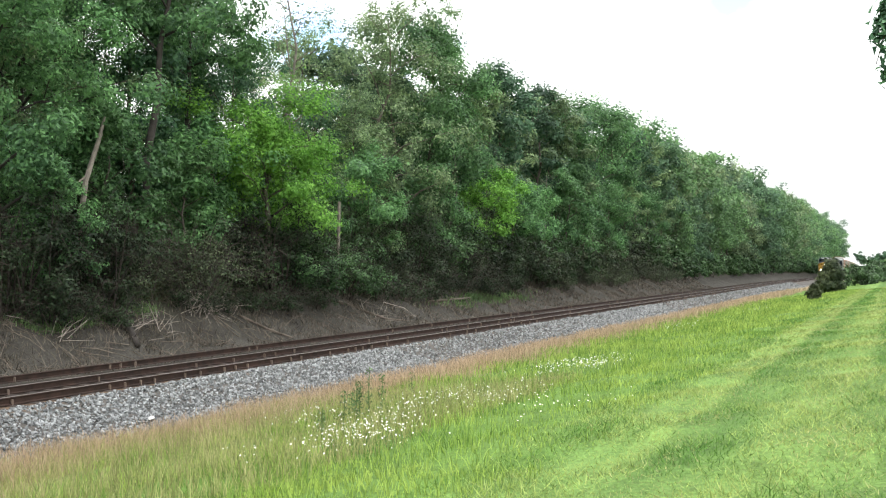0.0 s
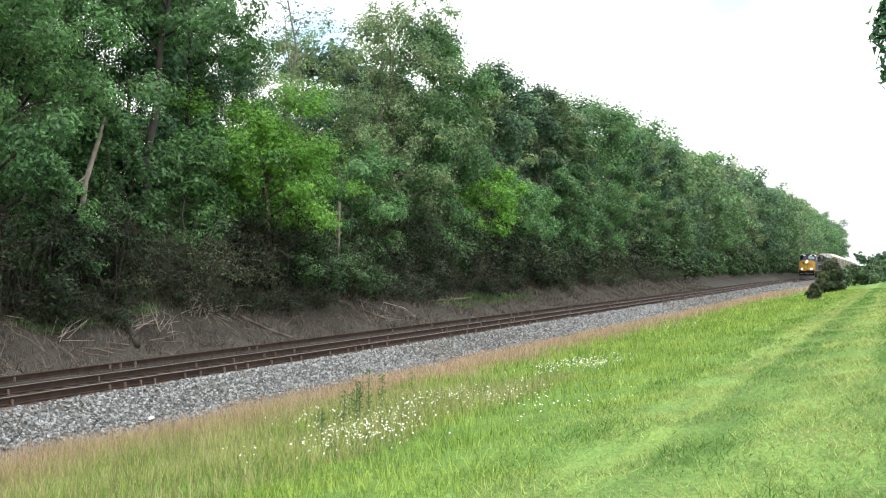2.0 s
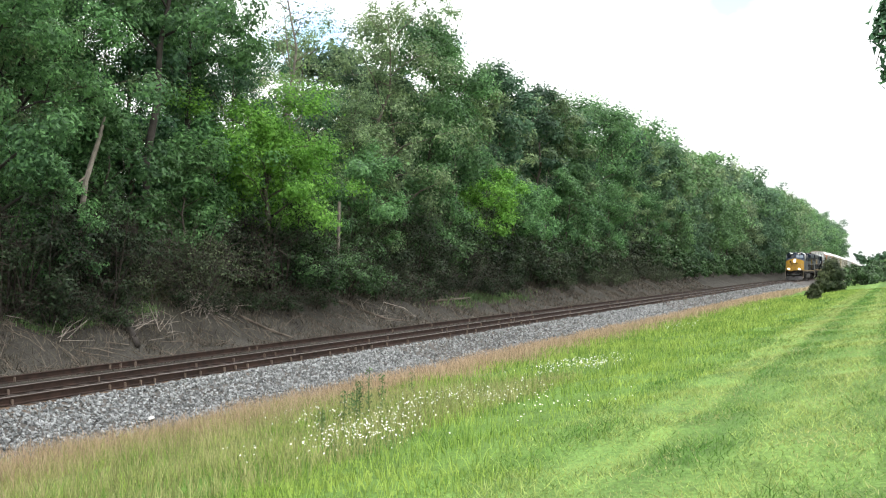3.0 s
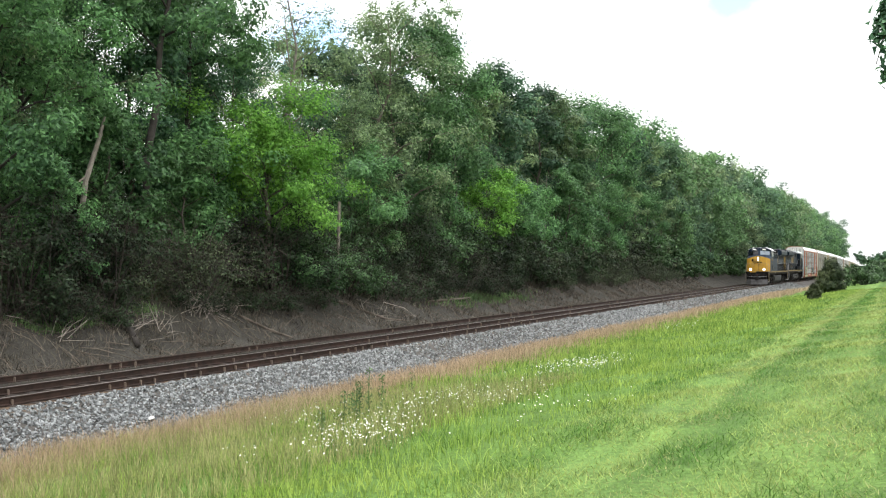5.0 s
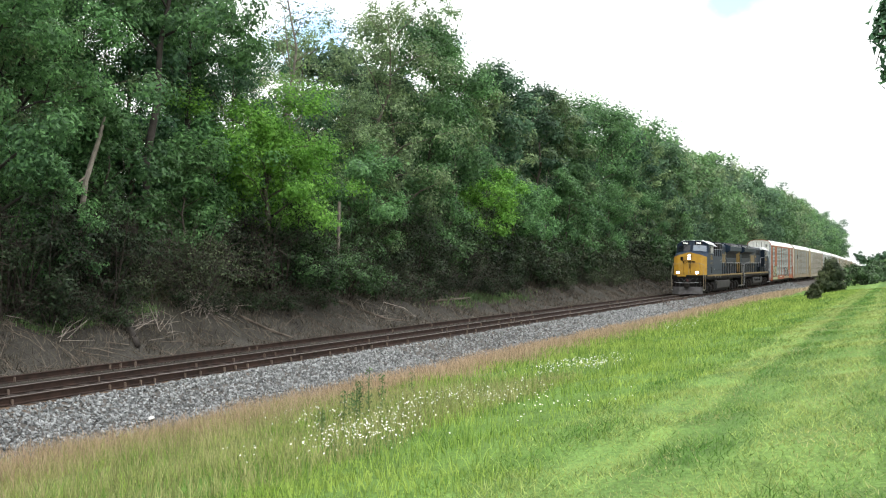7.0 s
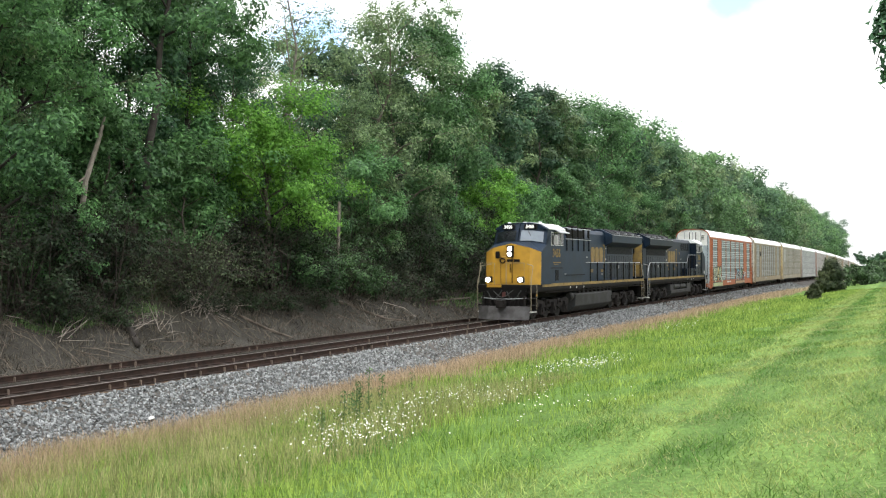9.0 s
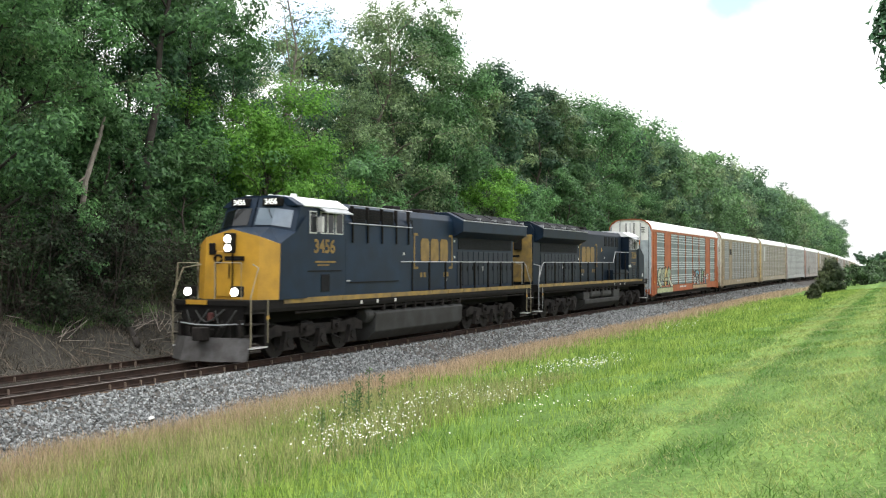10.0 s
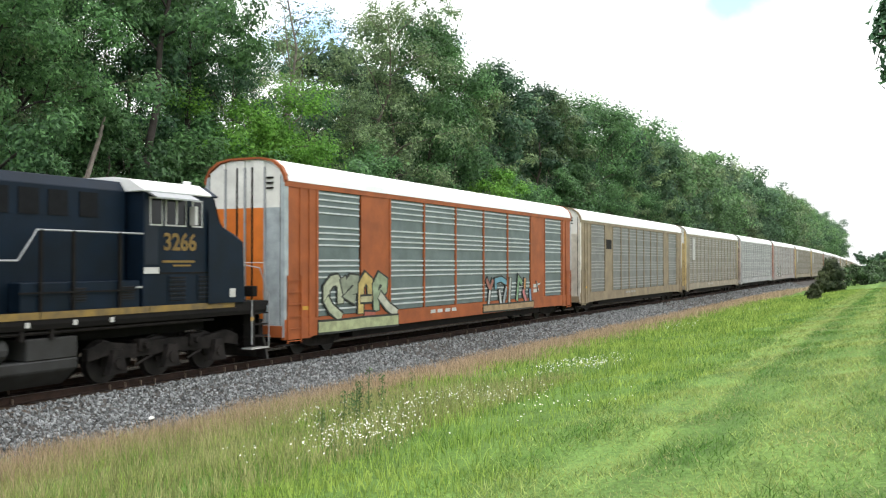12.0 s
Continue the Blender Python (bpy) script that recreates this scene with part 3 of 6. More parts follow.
    put(dark, 53.6, 13.8, 0.85)
    put(mid, 61.5, 12.8, 1.0)
    put(sapling, 40.2, 9.3, 0.75)
    put(sapling, 52.2, 8.8, 0.95)
    put(olive_b, 64.8, 11.2, 0.86)
    put(dark_b, 71.6, 12.2, 1.0)
    put(dark_b, 79.2, 11.6, 1.03)
    put(olive_b, 82.5, 11.6, 1.0)
    put(mid_b, 87.5, 12.6, 0.9)
    put(dark_b, 92.0, 12.0, 0.98)
    put(mid_b, 105.5, 12.4, 1.04)
    put(dark_b, 111.5, 11.6, 1.02)
    put(olive_b, 118.0, 12.5, 1.08)
    put(sapling, 66.5, 8.9, 1.05)
    put(sapling, 72.5, 9.0, 0.95)
    put(sapling, 79.5, 9.0, 1.2)
    put(mid_b, 86.5, 9.6, 0.52)
    put(mid_b, 94.0, 9.4, 0.5)
    put(olive_b, 101.0, 9.6, 0.62)
    put(mid_b, 110.0, 9.4, 0.55)
    for s, y, k in ((46.4, 9.6, 0.5), (58.4, 9.8, 0.55), (66.0, 9.6, 0.45), (76.0, 9.7, 0.5), (89.5, 9.8, 0.55), (103, 9.0, 0.5)):
        put(bare, s, y, k)

    def row(y0, y1, s0, s1, step, kinds, weights, lo, hi, gap=2.2, tall=False):
        s = s0
        while s < s1:
            y = rng.uniform(y0, y1)
            x = s + rng.uniform(-0.3, 0.3) * step
            k = rng.choice(len(kinds), p=weights)
            if all((x - a) ** 2 + (y - b) ** 2 > gap * gap for a, b in used):
                share = rng.uniform(lo, hi)
                if tall:
                    rise(kinds[k], x, y, share)
                else:
                    put(kinds[k], x, y, share)
            s += step
    row(9.8, 11.5, 62, 122, 8.0, [dark_b, mid_b, olive_b], [0.3, 0.4, 0.3], 0.5, 0.75, 2.0, True)
    far = [
        grow_tree("tree", "far dark green broadleaf tree", 18, 4.4, 4600, 0.335, M_HAZED_DARK, 21, clump=(0.24, 0.42), at=plant(124, 12, 0, 0.98), limbs=13, twigs=3),
        grow_tree("tree", "far mid green broadleaf tree", 18, 4.6, 4600, 0.335, M_HAZED_MID, 22, clump=(0.24, 0.42), at=plant(130, 13, 0, 1.0), limbs=13, twigs=3),
        grow_tree("tree", "far olive-green broadleaf tree", 18, 4.2, 4600, 0.325, M_HAZED_OLIVE, 23, clump=(0.24, 0.42), at=plant(136, 12, 0, 0.99), limbs=13, twigs=3),
    ]
    for t in far:
        tagged(t, group=group)
        heights[t] = 18
    row(17, 22, 56, 122, 5.5, far, [0.4, 0.35, 0.25], 0.86, 0.95, 2.2, True)
    row(10, 13, 122, 300, 5.6, far, [0.2, 0.5, 0.3], 0.86, 0.98, 3, True)
    row(10, 13, 300, 480, 8.0, far, [0.25, 0.5, 0.25], 0.86, 1.0, 3, True)
    row(8.4, 9.6, 118, 330, 6.5, far, [0.2, 0.5, 0.3], 0.45, 0.7, 2.5, True)
    row(16, 20, 122, 480, 10.0, far, [0.4, 0.4, 0.2], 0.9, 1.0, 3, True)
    # shrubs whose leaf colours carry the shade at the wood's foot
    shrubs = [
        grow_shrub("shrub", "dense shade-dark shrub with tangled grey stems", 4.2, 2.1, 4200, 0.075, M_LEAF_SHADE, 31, at=plant(24, 8.6, 0, 1), twigs=30, fine=450),
        grow_shrub("shrub", "tangled half-bare grey shrub on the bank", 3.8, 2.0, 2600, 0.07, M_LEAF_SHADE_GREY, 32, at=plant(30, 8.0, 0, 1), twigs=40, twig_mat=M_GREYTWIG, fine=800),
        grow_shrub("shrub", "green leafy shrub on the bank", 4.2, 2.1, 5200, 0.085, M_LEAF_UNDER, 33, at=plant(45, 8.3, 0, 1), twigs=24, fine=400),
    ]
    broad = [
        grow_shrub("shrub", "shade-dark shrub at the wood's foot", 4.2, 2.1, 2300, 0.13, M_LEAF_SHADE, 35, at=plant(62.5, 7.9, 0, 1), twigs=18, fine=250),
        grow_shrub("shrub", "grey twiggy shrub at the wood's foot", 3.8, 2.0, 1500, 0.12, M_LEAF_SHADE_GREY, 36, at=plant(66, 7.6, 0, 1), twigs=24, twig_mat=M_GREYTWIG, fine=350),
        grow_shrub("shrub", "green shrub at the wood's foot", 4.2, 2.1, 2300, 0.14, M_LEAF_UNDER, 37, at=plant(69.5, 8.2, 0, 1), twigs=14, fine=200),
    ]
    low = grow_shrub("low_shrub", "low shade-dark brush spilling over the bank", 1.7, 1.3, 1500, 0.065, M_LEAF_SHADE, 34, at=plant(22, 6.9, 0, 1), twigs=20, twig_mat=M_GREYTWIG, fine=350)
    for t in (*shrubs, *broad, low):
        tagged(t, group="shrubs on the bank")
    put(shrubs[0], 23.7, 7.6, 1.05)
    put(shrubs[2], 39.3, 6.9, 0.85)
    put(sapling, 22.6, 8.0, 0.62)
    put(shrubs[0], 34.7, 7.5, 1.1)
    put(shrubs[2], 36.4, 7.6, 1.0)
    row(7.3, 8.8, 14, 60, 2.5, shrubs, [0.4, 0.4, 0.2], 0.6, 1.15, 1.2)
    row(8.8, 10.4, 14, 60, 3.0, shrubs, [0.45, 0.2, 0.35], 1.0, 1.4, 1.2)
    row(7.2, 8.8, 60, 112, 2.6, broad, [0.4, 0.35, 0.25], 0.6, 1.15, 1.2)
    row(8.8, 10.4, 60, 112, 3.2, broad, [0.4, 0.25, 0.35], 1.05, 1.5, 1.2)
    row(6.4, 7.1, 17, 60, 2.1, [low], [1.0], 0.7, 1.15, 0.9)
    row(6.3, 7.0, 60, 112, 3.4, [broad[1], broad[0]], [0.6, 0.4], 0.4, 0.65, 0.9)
    far_shrub = grow_shrub("shrub", "far shade-dark shrub at the wood's foot", 5, 2.6, 1200, 0.29, M_LEAF_UNDER, 41, at=plant(112, 8.5, 0, 1), twigs=12)
    tagged(far_shrub, group="shrubs on the bank")
    row(9.5, 14, -44, 15, 6.0, far, [0.35, 0.4, 0.25], 0.85, 1.05, 2)
    row(7.3, 9.0, -44, 14, 4.0, [far_shrub], [1.0], 0.7, 1.0, 2)
    row(6.6, 7.6, 114, 420, 4.6, [far_shrub], [1.0], 0.55, 0.9, 2)
    row(13.5, 16, 112, 330, 6.5, [far_shrub], [1.0], 1.5, 2.2, 1.5)
    row(14.5, 17, 18, 48, 3.4, [far_shrub], [1.0], 1.0, 1.5, 1.5)
    row(14.5, 17, 48, 116, 3.6, [far_shrub], [1.0], 1.5, 2.1, 1.5)
    row(19, 24, 24, 52, 4.5, [far_shrub], [1.0], 1.1, 1.6, 1.5)
    row(19, 24, 52, 120, 5.0, [far_shrub], [1.0], 1.6, 2.3, 1.5)
    # pale broken snag standing among the shrubs
    snag = thing("snag", "pale broken dead trunk leaning among the shrubs", "dead tree", plant(24.0, 8.4, 0, 1))
    bm = tube(bmesh.new(), [(0, 0, -0.3), (0.05, 0, 2.2), (0.35, 0, 4.2), (1.0, 0.05, 5.8), (1.25, 0, 6.7)], [0.13, 0.12, 0.1, 0.085, 0.04], 7)
    part("trunk", bm, M_DEADWOOD, snag)
    part("broken_limb", tube(bmesh.new(), [(0.4, 0, 4.4), (-0.5, 0.1, 3.7), (-1.0, 0.1, 3.5)], [0.035, 0.028, 0.012], 5), M_DEADWOOD, snag)
    thin = thing("snag", "thin pale dead stem among green shrubs", "dead tree", plant(39.6, 7.4, 0, 1))
    part("trunk", tube(bmesh.new(), [(0, 0, -0.3), (0.1, 0, 2.5), (0.2, 0, 4.8)], [0.11, 0.1, 0.08], 6), M_DEADWOOD, thin)


build_woods()


def build_bank_litter():
    rng = np.random.default_rng(45)

    def stick(bm, s, y, length, r, lift=0.05, turn=None, bend=0.15):
        a = rng.uniform(0, math.pi) if turn is None else turn
        d = Vector((math.cos(a), math.sin(a), 0)) * length * 0.5
        p0, p1 = Vector((s, y, 0)) - d, Vector((s, y, 0)) + d
        p0.z, p1.z = float(ground_z(p0.x, p0.y)) + lift * rng.uniform(0, 1), float(ground_z(p1.x, p1.y)) + lift * rng.uniform(0.2, 2)
        m = p0.lerp(p1, 0.5) + Vector((rng.normal(0, bend), rng.normal(0, bend), rng.uniform(0, bend))) * length * 0.4
        tube(bm, [p0, m, p1], [r, r * 0.8, r * 0.4], 4)
    bm = bmesh.new()
    for k in range(1100):
        stick(bm, 14 + 95 * rng.uniform() ** 1.5, rng.uniform(3.7, 7.4), rng.uniform(0.25, 1.3), rng.uniform(0.006, 0.018), 0.12)
    tagged(part("twig_litter", bm, M_DEADTWIG), "fallen grey twigs scattered over the bank", "twigs", kind="stuff")
    for cs, cy, n, rad in ((28.8, 6.5, 80, 1.0), (25.2, 5.9, 24, 1.1), (21.2, 5.6, 10, 1.0), (40.5, 5.4, 14, 1.6)):
        bm = bmesh.new()
        for k in range(n):
            stick(bm, cs + rng.normal(0, rad * 0.5), cy + rng.normal(0, rad * 0.3), rng.uniform(0.5, 1.8), rng.uniform(0.008, 0.018), 0.4, rng.normal(0.25, 0.5))
        tagged(part("brush_pile", bm, M_DEADWOOD), "pile of bleached dead branches on the bank", "brush pile", kind="stuff")
    for (a, b, r, lab) in (((25.2, 7.8), (23.1, 4.5), 0.13, "fallen dark log lying down the bank"), ((38.2, 6.4), (43.4, 4.0), 0.07, "slim fallen trunk lying along the bank"), ((84.9, 5.6), (84.0, 3.7), 0.1, "fallen log at the foot of the bank"), ((47, 6.1), (52.5, 5.9), 0.06, "slim fallen trunk lying along the bank"), ((30.2, 6.0), (31.4, 4.2), 0.05, "fallen dead branch on the bank")):
        z0, z1 = float(ground_z(*a)) + r * 1.2, float(ground_z(*b)) + r * 0.6
        bm = tube(bmesh.new(), [(*a, z0), ((a[0] + b[0]) / 2 + 0.1, (a[1] + b[1]) / 2, float(ground_z((a[0] + b[0]) / 2, (a[1] + b[1]) / 2)) + r * 0.9), (*b, z1)], [r * 1.1, r, r * 0.75], 8)
        for k in range(4):
            q = Vector((a[0], a[1], z0)).lerp(Vector((b[0], b[1], z1)), rng.uniform(0.15, 0.9))
            tube(bm, [q, q + Vector((rng.normal(0, 0.3), rng.normal(0, 0.3), rng.uniform(0.1, 0.5)))], [r * 0.3, 0.006], 4)
        tagged(part("fallen_log", bm, M_DARKBARK if r > 0.12 else M_DEADTWIG, smooth=True), lab, "log")
    s, y = 12 + 110 * rng.uniform(0, 1, 40000) ** 1.5, rng.uniform(3.2, 7.6, 40000)
    keep = np.sin(s * 0.8 + y * 1.3) + np.sin(s * 2.1 - y) > rng.uniform(-2.2, 1.6, len(s))
    s, y = s[keep], y[keep]
    blades("dead_grass", "grey-brown dead grass on the bank", s, y, 0.27, np.interp(s, [0, 30, 120], [0.02, 0.034, 0.09]), M_DEADGRASS, rng, 1.6, True)
    s = np.concatenate([rng.normal(22.0, 0.8, 1500), rng.normal(25.5, 0.5, 500), rng.normal(55, 3.5, 1800)])
    y = np.concatenate([rng.normal(6.7, 0.25, 1500), rng.normal(7.0, 0.2, 500), rng.normal(5.9, 0.3, 1800)])
    blades("green_tufts", "small tufts of fresh green weeds on the bank", s, y, 0.3, np.interp(s, [0, 30, 120], [0.03, 0.035, 0.06]), M_WEED, rng, 0.8)


build_bank_litter()

# ---- trees on the near side ----


def grow_cedar(s, y, height, width, leaves, seed):
    rng = np.random.default_rng(seed)
    tree = thing("cedar", "small dark evergreen cedar bush standing in the grass", "cedar", plant(s, y, 0, 1))
    bm = bmesh.new()
    tube(bm, [(0, 0, -0.2), (0, 0, height * 0.5), (0.03, 0, height * 0.95)], [0.07, 0.05, 0.01], 6)
    part("trunk", bm, M_BARK, tree)
    clumps = []
    for i in range(70):
        f = (i + 0.5) / 70
        r = width * 0.5 * min(1.0, 0.55 + 2.2 * f, 1.25 * (1.04 - f) ** 0.6) * rng.uniform(0.45, 1.1)
        a = i * 2.4 + rng.uniform(-0.4, 0.4)
        clumps.append((math.cos(a) * r, math.sin(a) * r, height * (0.05 + 0.9 * f + rng.normal(0, 0.02)), width * rng.uniform(0.1, 0.19)))
    p, d = spray(clumps, leaves, rng, 1.1)
    p[:, 2] = np.maximum(p[:, 2], 0.02)
    crown = new("crown", leaf_mesh("crown", p, d, 0.10, [M_LEAF_CEDAR], rng=rng, long=2.4))
    crown.parent = tree


grow_cedar(79, -13.2, 2.75, 1.95, 9500, 51)
grow_cedar(63, -13.3, 1.05, 0.8, 2400, 52)


def build_hedge():
    """Green bushes along the near side of the line, far off."""
    base = grow_shrub("bush", "leafy green bush beyond the cedars", 4.0, 2.6, 2000, 0.26, M_LEAF_UNDER, 61, at=plant(100, -14.6, 0, 0.7), twigs=18)
    tagged(base, category="bush", group="bushes beyond the cedars")
    rng = np.random.default_rng(62)
    for k in range(24):
        s = 104 + k * 6.0
        copy_thing(base, plant(s, -15.2 + rng.uniform(-1.6, 1.2) + k * 0.12, rng.uniform(0, 360), rng.uniform(0.65, 1.0) + k * 0.012))
    tree = grow_tree("tree", "far dark tree behind the bushes", 12, 4.0, 2600, 0.5, M_LEAF_DARK, 63, at=plant(205, -21, 0, 0.8))
    tagged(tree, group="trees behind the bushes")
    for s, y, k in ((160, -20.5, 0.72), (250, -16.5, 0.7), (285, -12.5, 0.6), (340, -11.5, 0.75), (410, -9.5, 0.9), (450, -6.0, 1.0), (475, 2, 1.1), (480, -3, 1.0)):
        copy_thing(tree, plant(s, y, rng.uniform(0, 360), k))


build_hedge()


def build_overhang():
    """A tree beside the viewpoint whose outer twigs hang into view."""
    rng = np.random.default_rng(66)
    at = Vector((13.6, -23.2, float(ground_z(13.6, -23.2))))
    tree = thing("tree", "tree on the slope with leafy overhanging twigs", "tree", Matrix.Translation(at))
    bm = tube(bmesh.new(), [(0, 0, -0.4), (0.1, 0.1, 2.5), (0, 0.2, 5), (0.1, 0.1, 8)], [0.25, 0.2, 0.14, 0.04], 8)
    clumps = []
    for k in range(9):
        a = -2.6 + k * 0.42
        e = Vector((math.cos(a) * 2.4, math.sin(a) * 2.4 - 0.3, 5.0 + (k % 4) * 0.9))
        tube(bm, [(0, 0.15, 3.4 + 0.4 * k), e * 0.5 + Vector((0, 0, 2.4)), e], [0.07, 0.05, 0.015], 5)
        clumps.append((e.x, e.y, e.z, 1.1))
    reach = Vector((-0.3, 4.86, 3.5))
    tube(bm, [(0, 0.2, 4.6), (0.0, 2.2, 5.8), reach + Vector((0, -0.25, 0.9)), reach], [0.08, 0.05, 0.02, 0.006], 5)
    part("trunk", bm, M_BARK, tree, smooth=True)
    for k in range(7):
        clumps.append((reach.x + rng.normal(0, 0.1), reach.y - 0.12 + rng.normal(0, 0.07), reach.z + 0.16 * k - 0.1, 0.13))
    p, d = spray(clumps[:9], 6000, rng, 0.9)
    p2, d2 = spray(clumps[9:], 700, rng, 1.0)
    p, d = np.concatenate([p, p2]), np.concatenate([d, d2])
    crown = new("crown", leaf_mesh("crown", p, d, 0.06, [M_LEAF_DARK], rng=rng, long=2.0))
    crown.parent = tree


build_overhang()

# ---- the track ----


def rail_profile():
    return [(-0.076, -0.18), (0.076, -0.18), (0.076, -0.165), (0.012, -0.145), (0.012, -0.045), (0.037, -0.03), (0.037, -0.006), (0.03, 0.0), (-0.03, 0.0), (-0.037, -0.006), (-0.037, -0.03), (-0.012, -0.045), (-0.012, -0.145), (-0.076, -0.165)]


def build_rail(name, label, y, z, shiny, group):
    xs = np.concatenate([np.arange(-60, 130, 12.0), np.arange(130, 470, 12.0), [480.0]])
    prof = rail_profile()
    bm = bmesh.new()
    rows = []
    for x in xs:
        dz = float(drop(x))
        jog = 0.0 if shiny else 0.06 * math.sin(x * 0.05)
        rows.append([bm.verts.new((x, y + a + jog, z + b - dz)) for a, b in prof])
    k = len(prof)
    for r0, r1 in zip(rows, rows[1:]):
        for i in range(k):
            f = bm.faces.new((r0[i], r0[(i + 1) % k], r1[(i + 1) % k], r1[i]))
            f.material_index = 1 if (shiny and i in (6, 7, 8)) else 0
    bm.faces.new(rows[0][::-1])
    bm.faces.new(rows[-1])
    ob = part(name, bm, [M_RAIL, M_RAILHEAD])
    return tagged(ob, label, "rail", group)


build_rail("rail", "rust-brown running rail with a worn bright head", -0.755, 0.0, True, "running rails")
build_rail("rail", "rust-brown running rail with a worn bright head", 0.755, 0.0, True, "running rails")
build_rail("spare_rail", "loose rusty rail lying beside the track", 2.75, -0.03, False, "")


def build_ties():
    bed = thing("tie_row", "dark creosoted wooden ties under the rails", "ties", kind="structure")
    bm = box(bmesh.new(), -0.115, 0.115, -1.32, 1.32, -0.38, -0.185)
    first = part("tie", bm, M_TIE, bed, bevel=0.012)
    first.location = (8, 0, 0)
    rng = np.random.default_rng(71)
    for k in range(1, 220):
        ob = new("tie", first.data)
        ob.parent = bed
        ob.location = (8 + k * 0.55, rng.normal(0, 0.03), -float(drop(8 + k * 0.55)))
        ob.rotation_euler = (0, 0, rng.normal(0, 0.012))
    bm = bmesh.new()
    for k in [*range(-110, 0), *range(220, 760)]:
        x = 8 + k * 0.55
        d = float(drop(x))
        box(bm, x - 0.115, x + 0.115, -1.32, 1.32, -0.38 - d, -0.185 - d)
    tagged(part("far_ties", bm, M_TIE, bed), kind="stuff")
    bm = bmesh.new()
    for k in range(-4, 330):
        x = 8 + k * 0.55 + rng.normal(0, 0.05)
        d = float(drop(x))
        for y in (-0.755, 0.755, 2.75):
            if rng.uniform() < (0.24 if y < 2 else 0.14):
                box(bm, x - 0.013, x + 0.013, y - 0.095, y - 0.03, -0.185 - d, -0.06 - d)
    tagged(part("rail_anchors", bm, M_CLIP, bed, "small steel rail anchors clipped to the rails"), kind="stuff")


build_ties()


def build_ballast():
    """Broken stone: loose pieces over the shoulder, thick near and thinner far off."""
    rng = np.random.default_rng(81)
    s = np.concatenate([rng.uniform(5, 30, 15500), rng.uniform(30, 70, 8000), rng.uniform(70, 160, 4000), rng.uniform(-45, 5, 4500)])
    y = rng.uniform(-3.95, -1.2, 32000)
    edge = rng.normal(0, 0.12, len(y))
    y = np.where(y < -3.6, y + edge, y)
    size = rng.uniform(0.025, 0.049, len(s)) * np.interp(s, [-20, 0, 5, 30, 70, 160], [2.0, 1.6, 1, 1.15, 1.7, 2.4])
    base = np.array([(1, 0, 0), (-1, 0, 0), (0, 1, 0), (0, -1, 0), (0, 0, 1), (0, 0, -1)], float)
    tri = np.array([(0, 2, 4), (2, 1, 4), (1, 3, 4), (3, 0, 4), (2, 0, 5), (1, 2, 5), (3, 1, 5), (0, 3, 5)])
    n = len(s)
    v = base[None] * rng.uniform(0.6, 1.3, (n, 6, 1)) + rng.normal(0, 0.22, (n, 6, 3))
    q = rng.normal(0, 1, (n, 3, 3))
    q, _ = np.linalg.qr(q)
    v = np.einsum("nij,nkj->nki", q, v) * size[:, None, None]
    v += np.stack([s, y, ground_z(s, y) + size * rng.uniform(0.1, 0.75, n)], 1)[:, None]
    f = (np.arange(n)[:, None, None] * 6 + tri[None]).reshape(-1, 3)
    me = mesh_of("ballast", v.reshape(-1, 3), f, 3, [M_BALLAST])
    tagged(new("ballast", me), "pale grey broken stone ballast along the track", "ballast", kind="stuff")


build_ballast()

# ---- grass ----


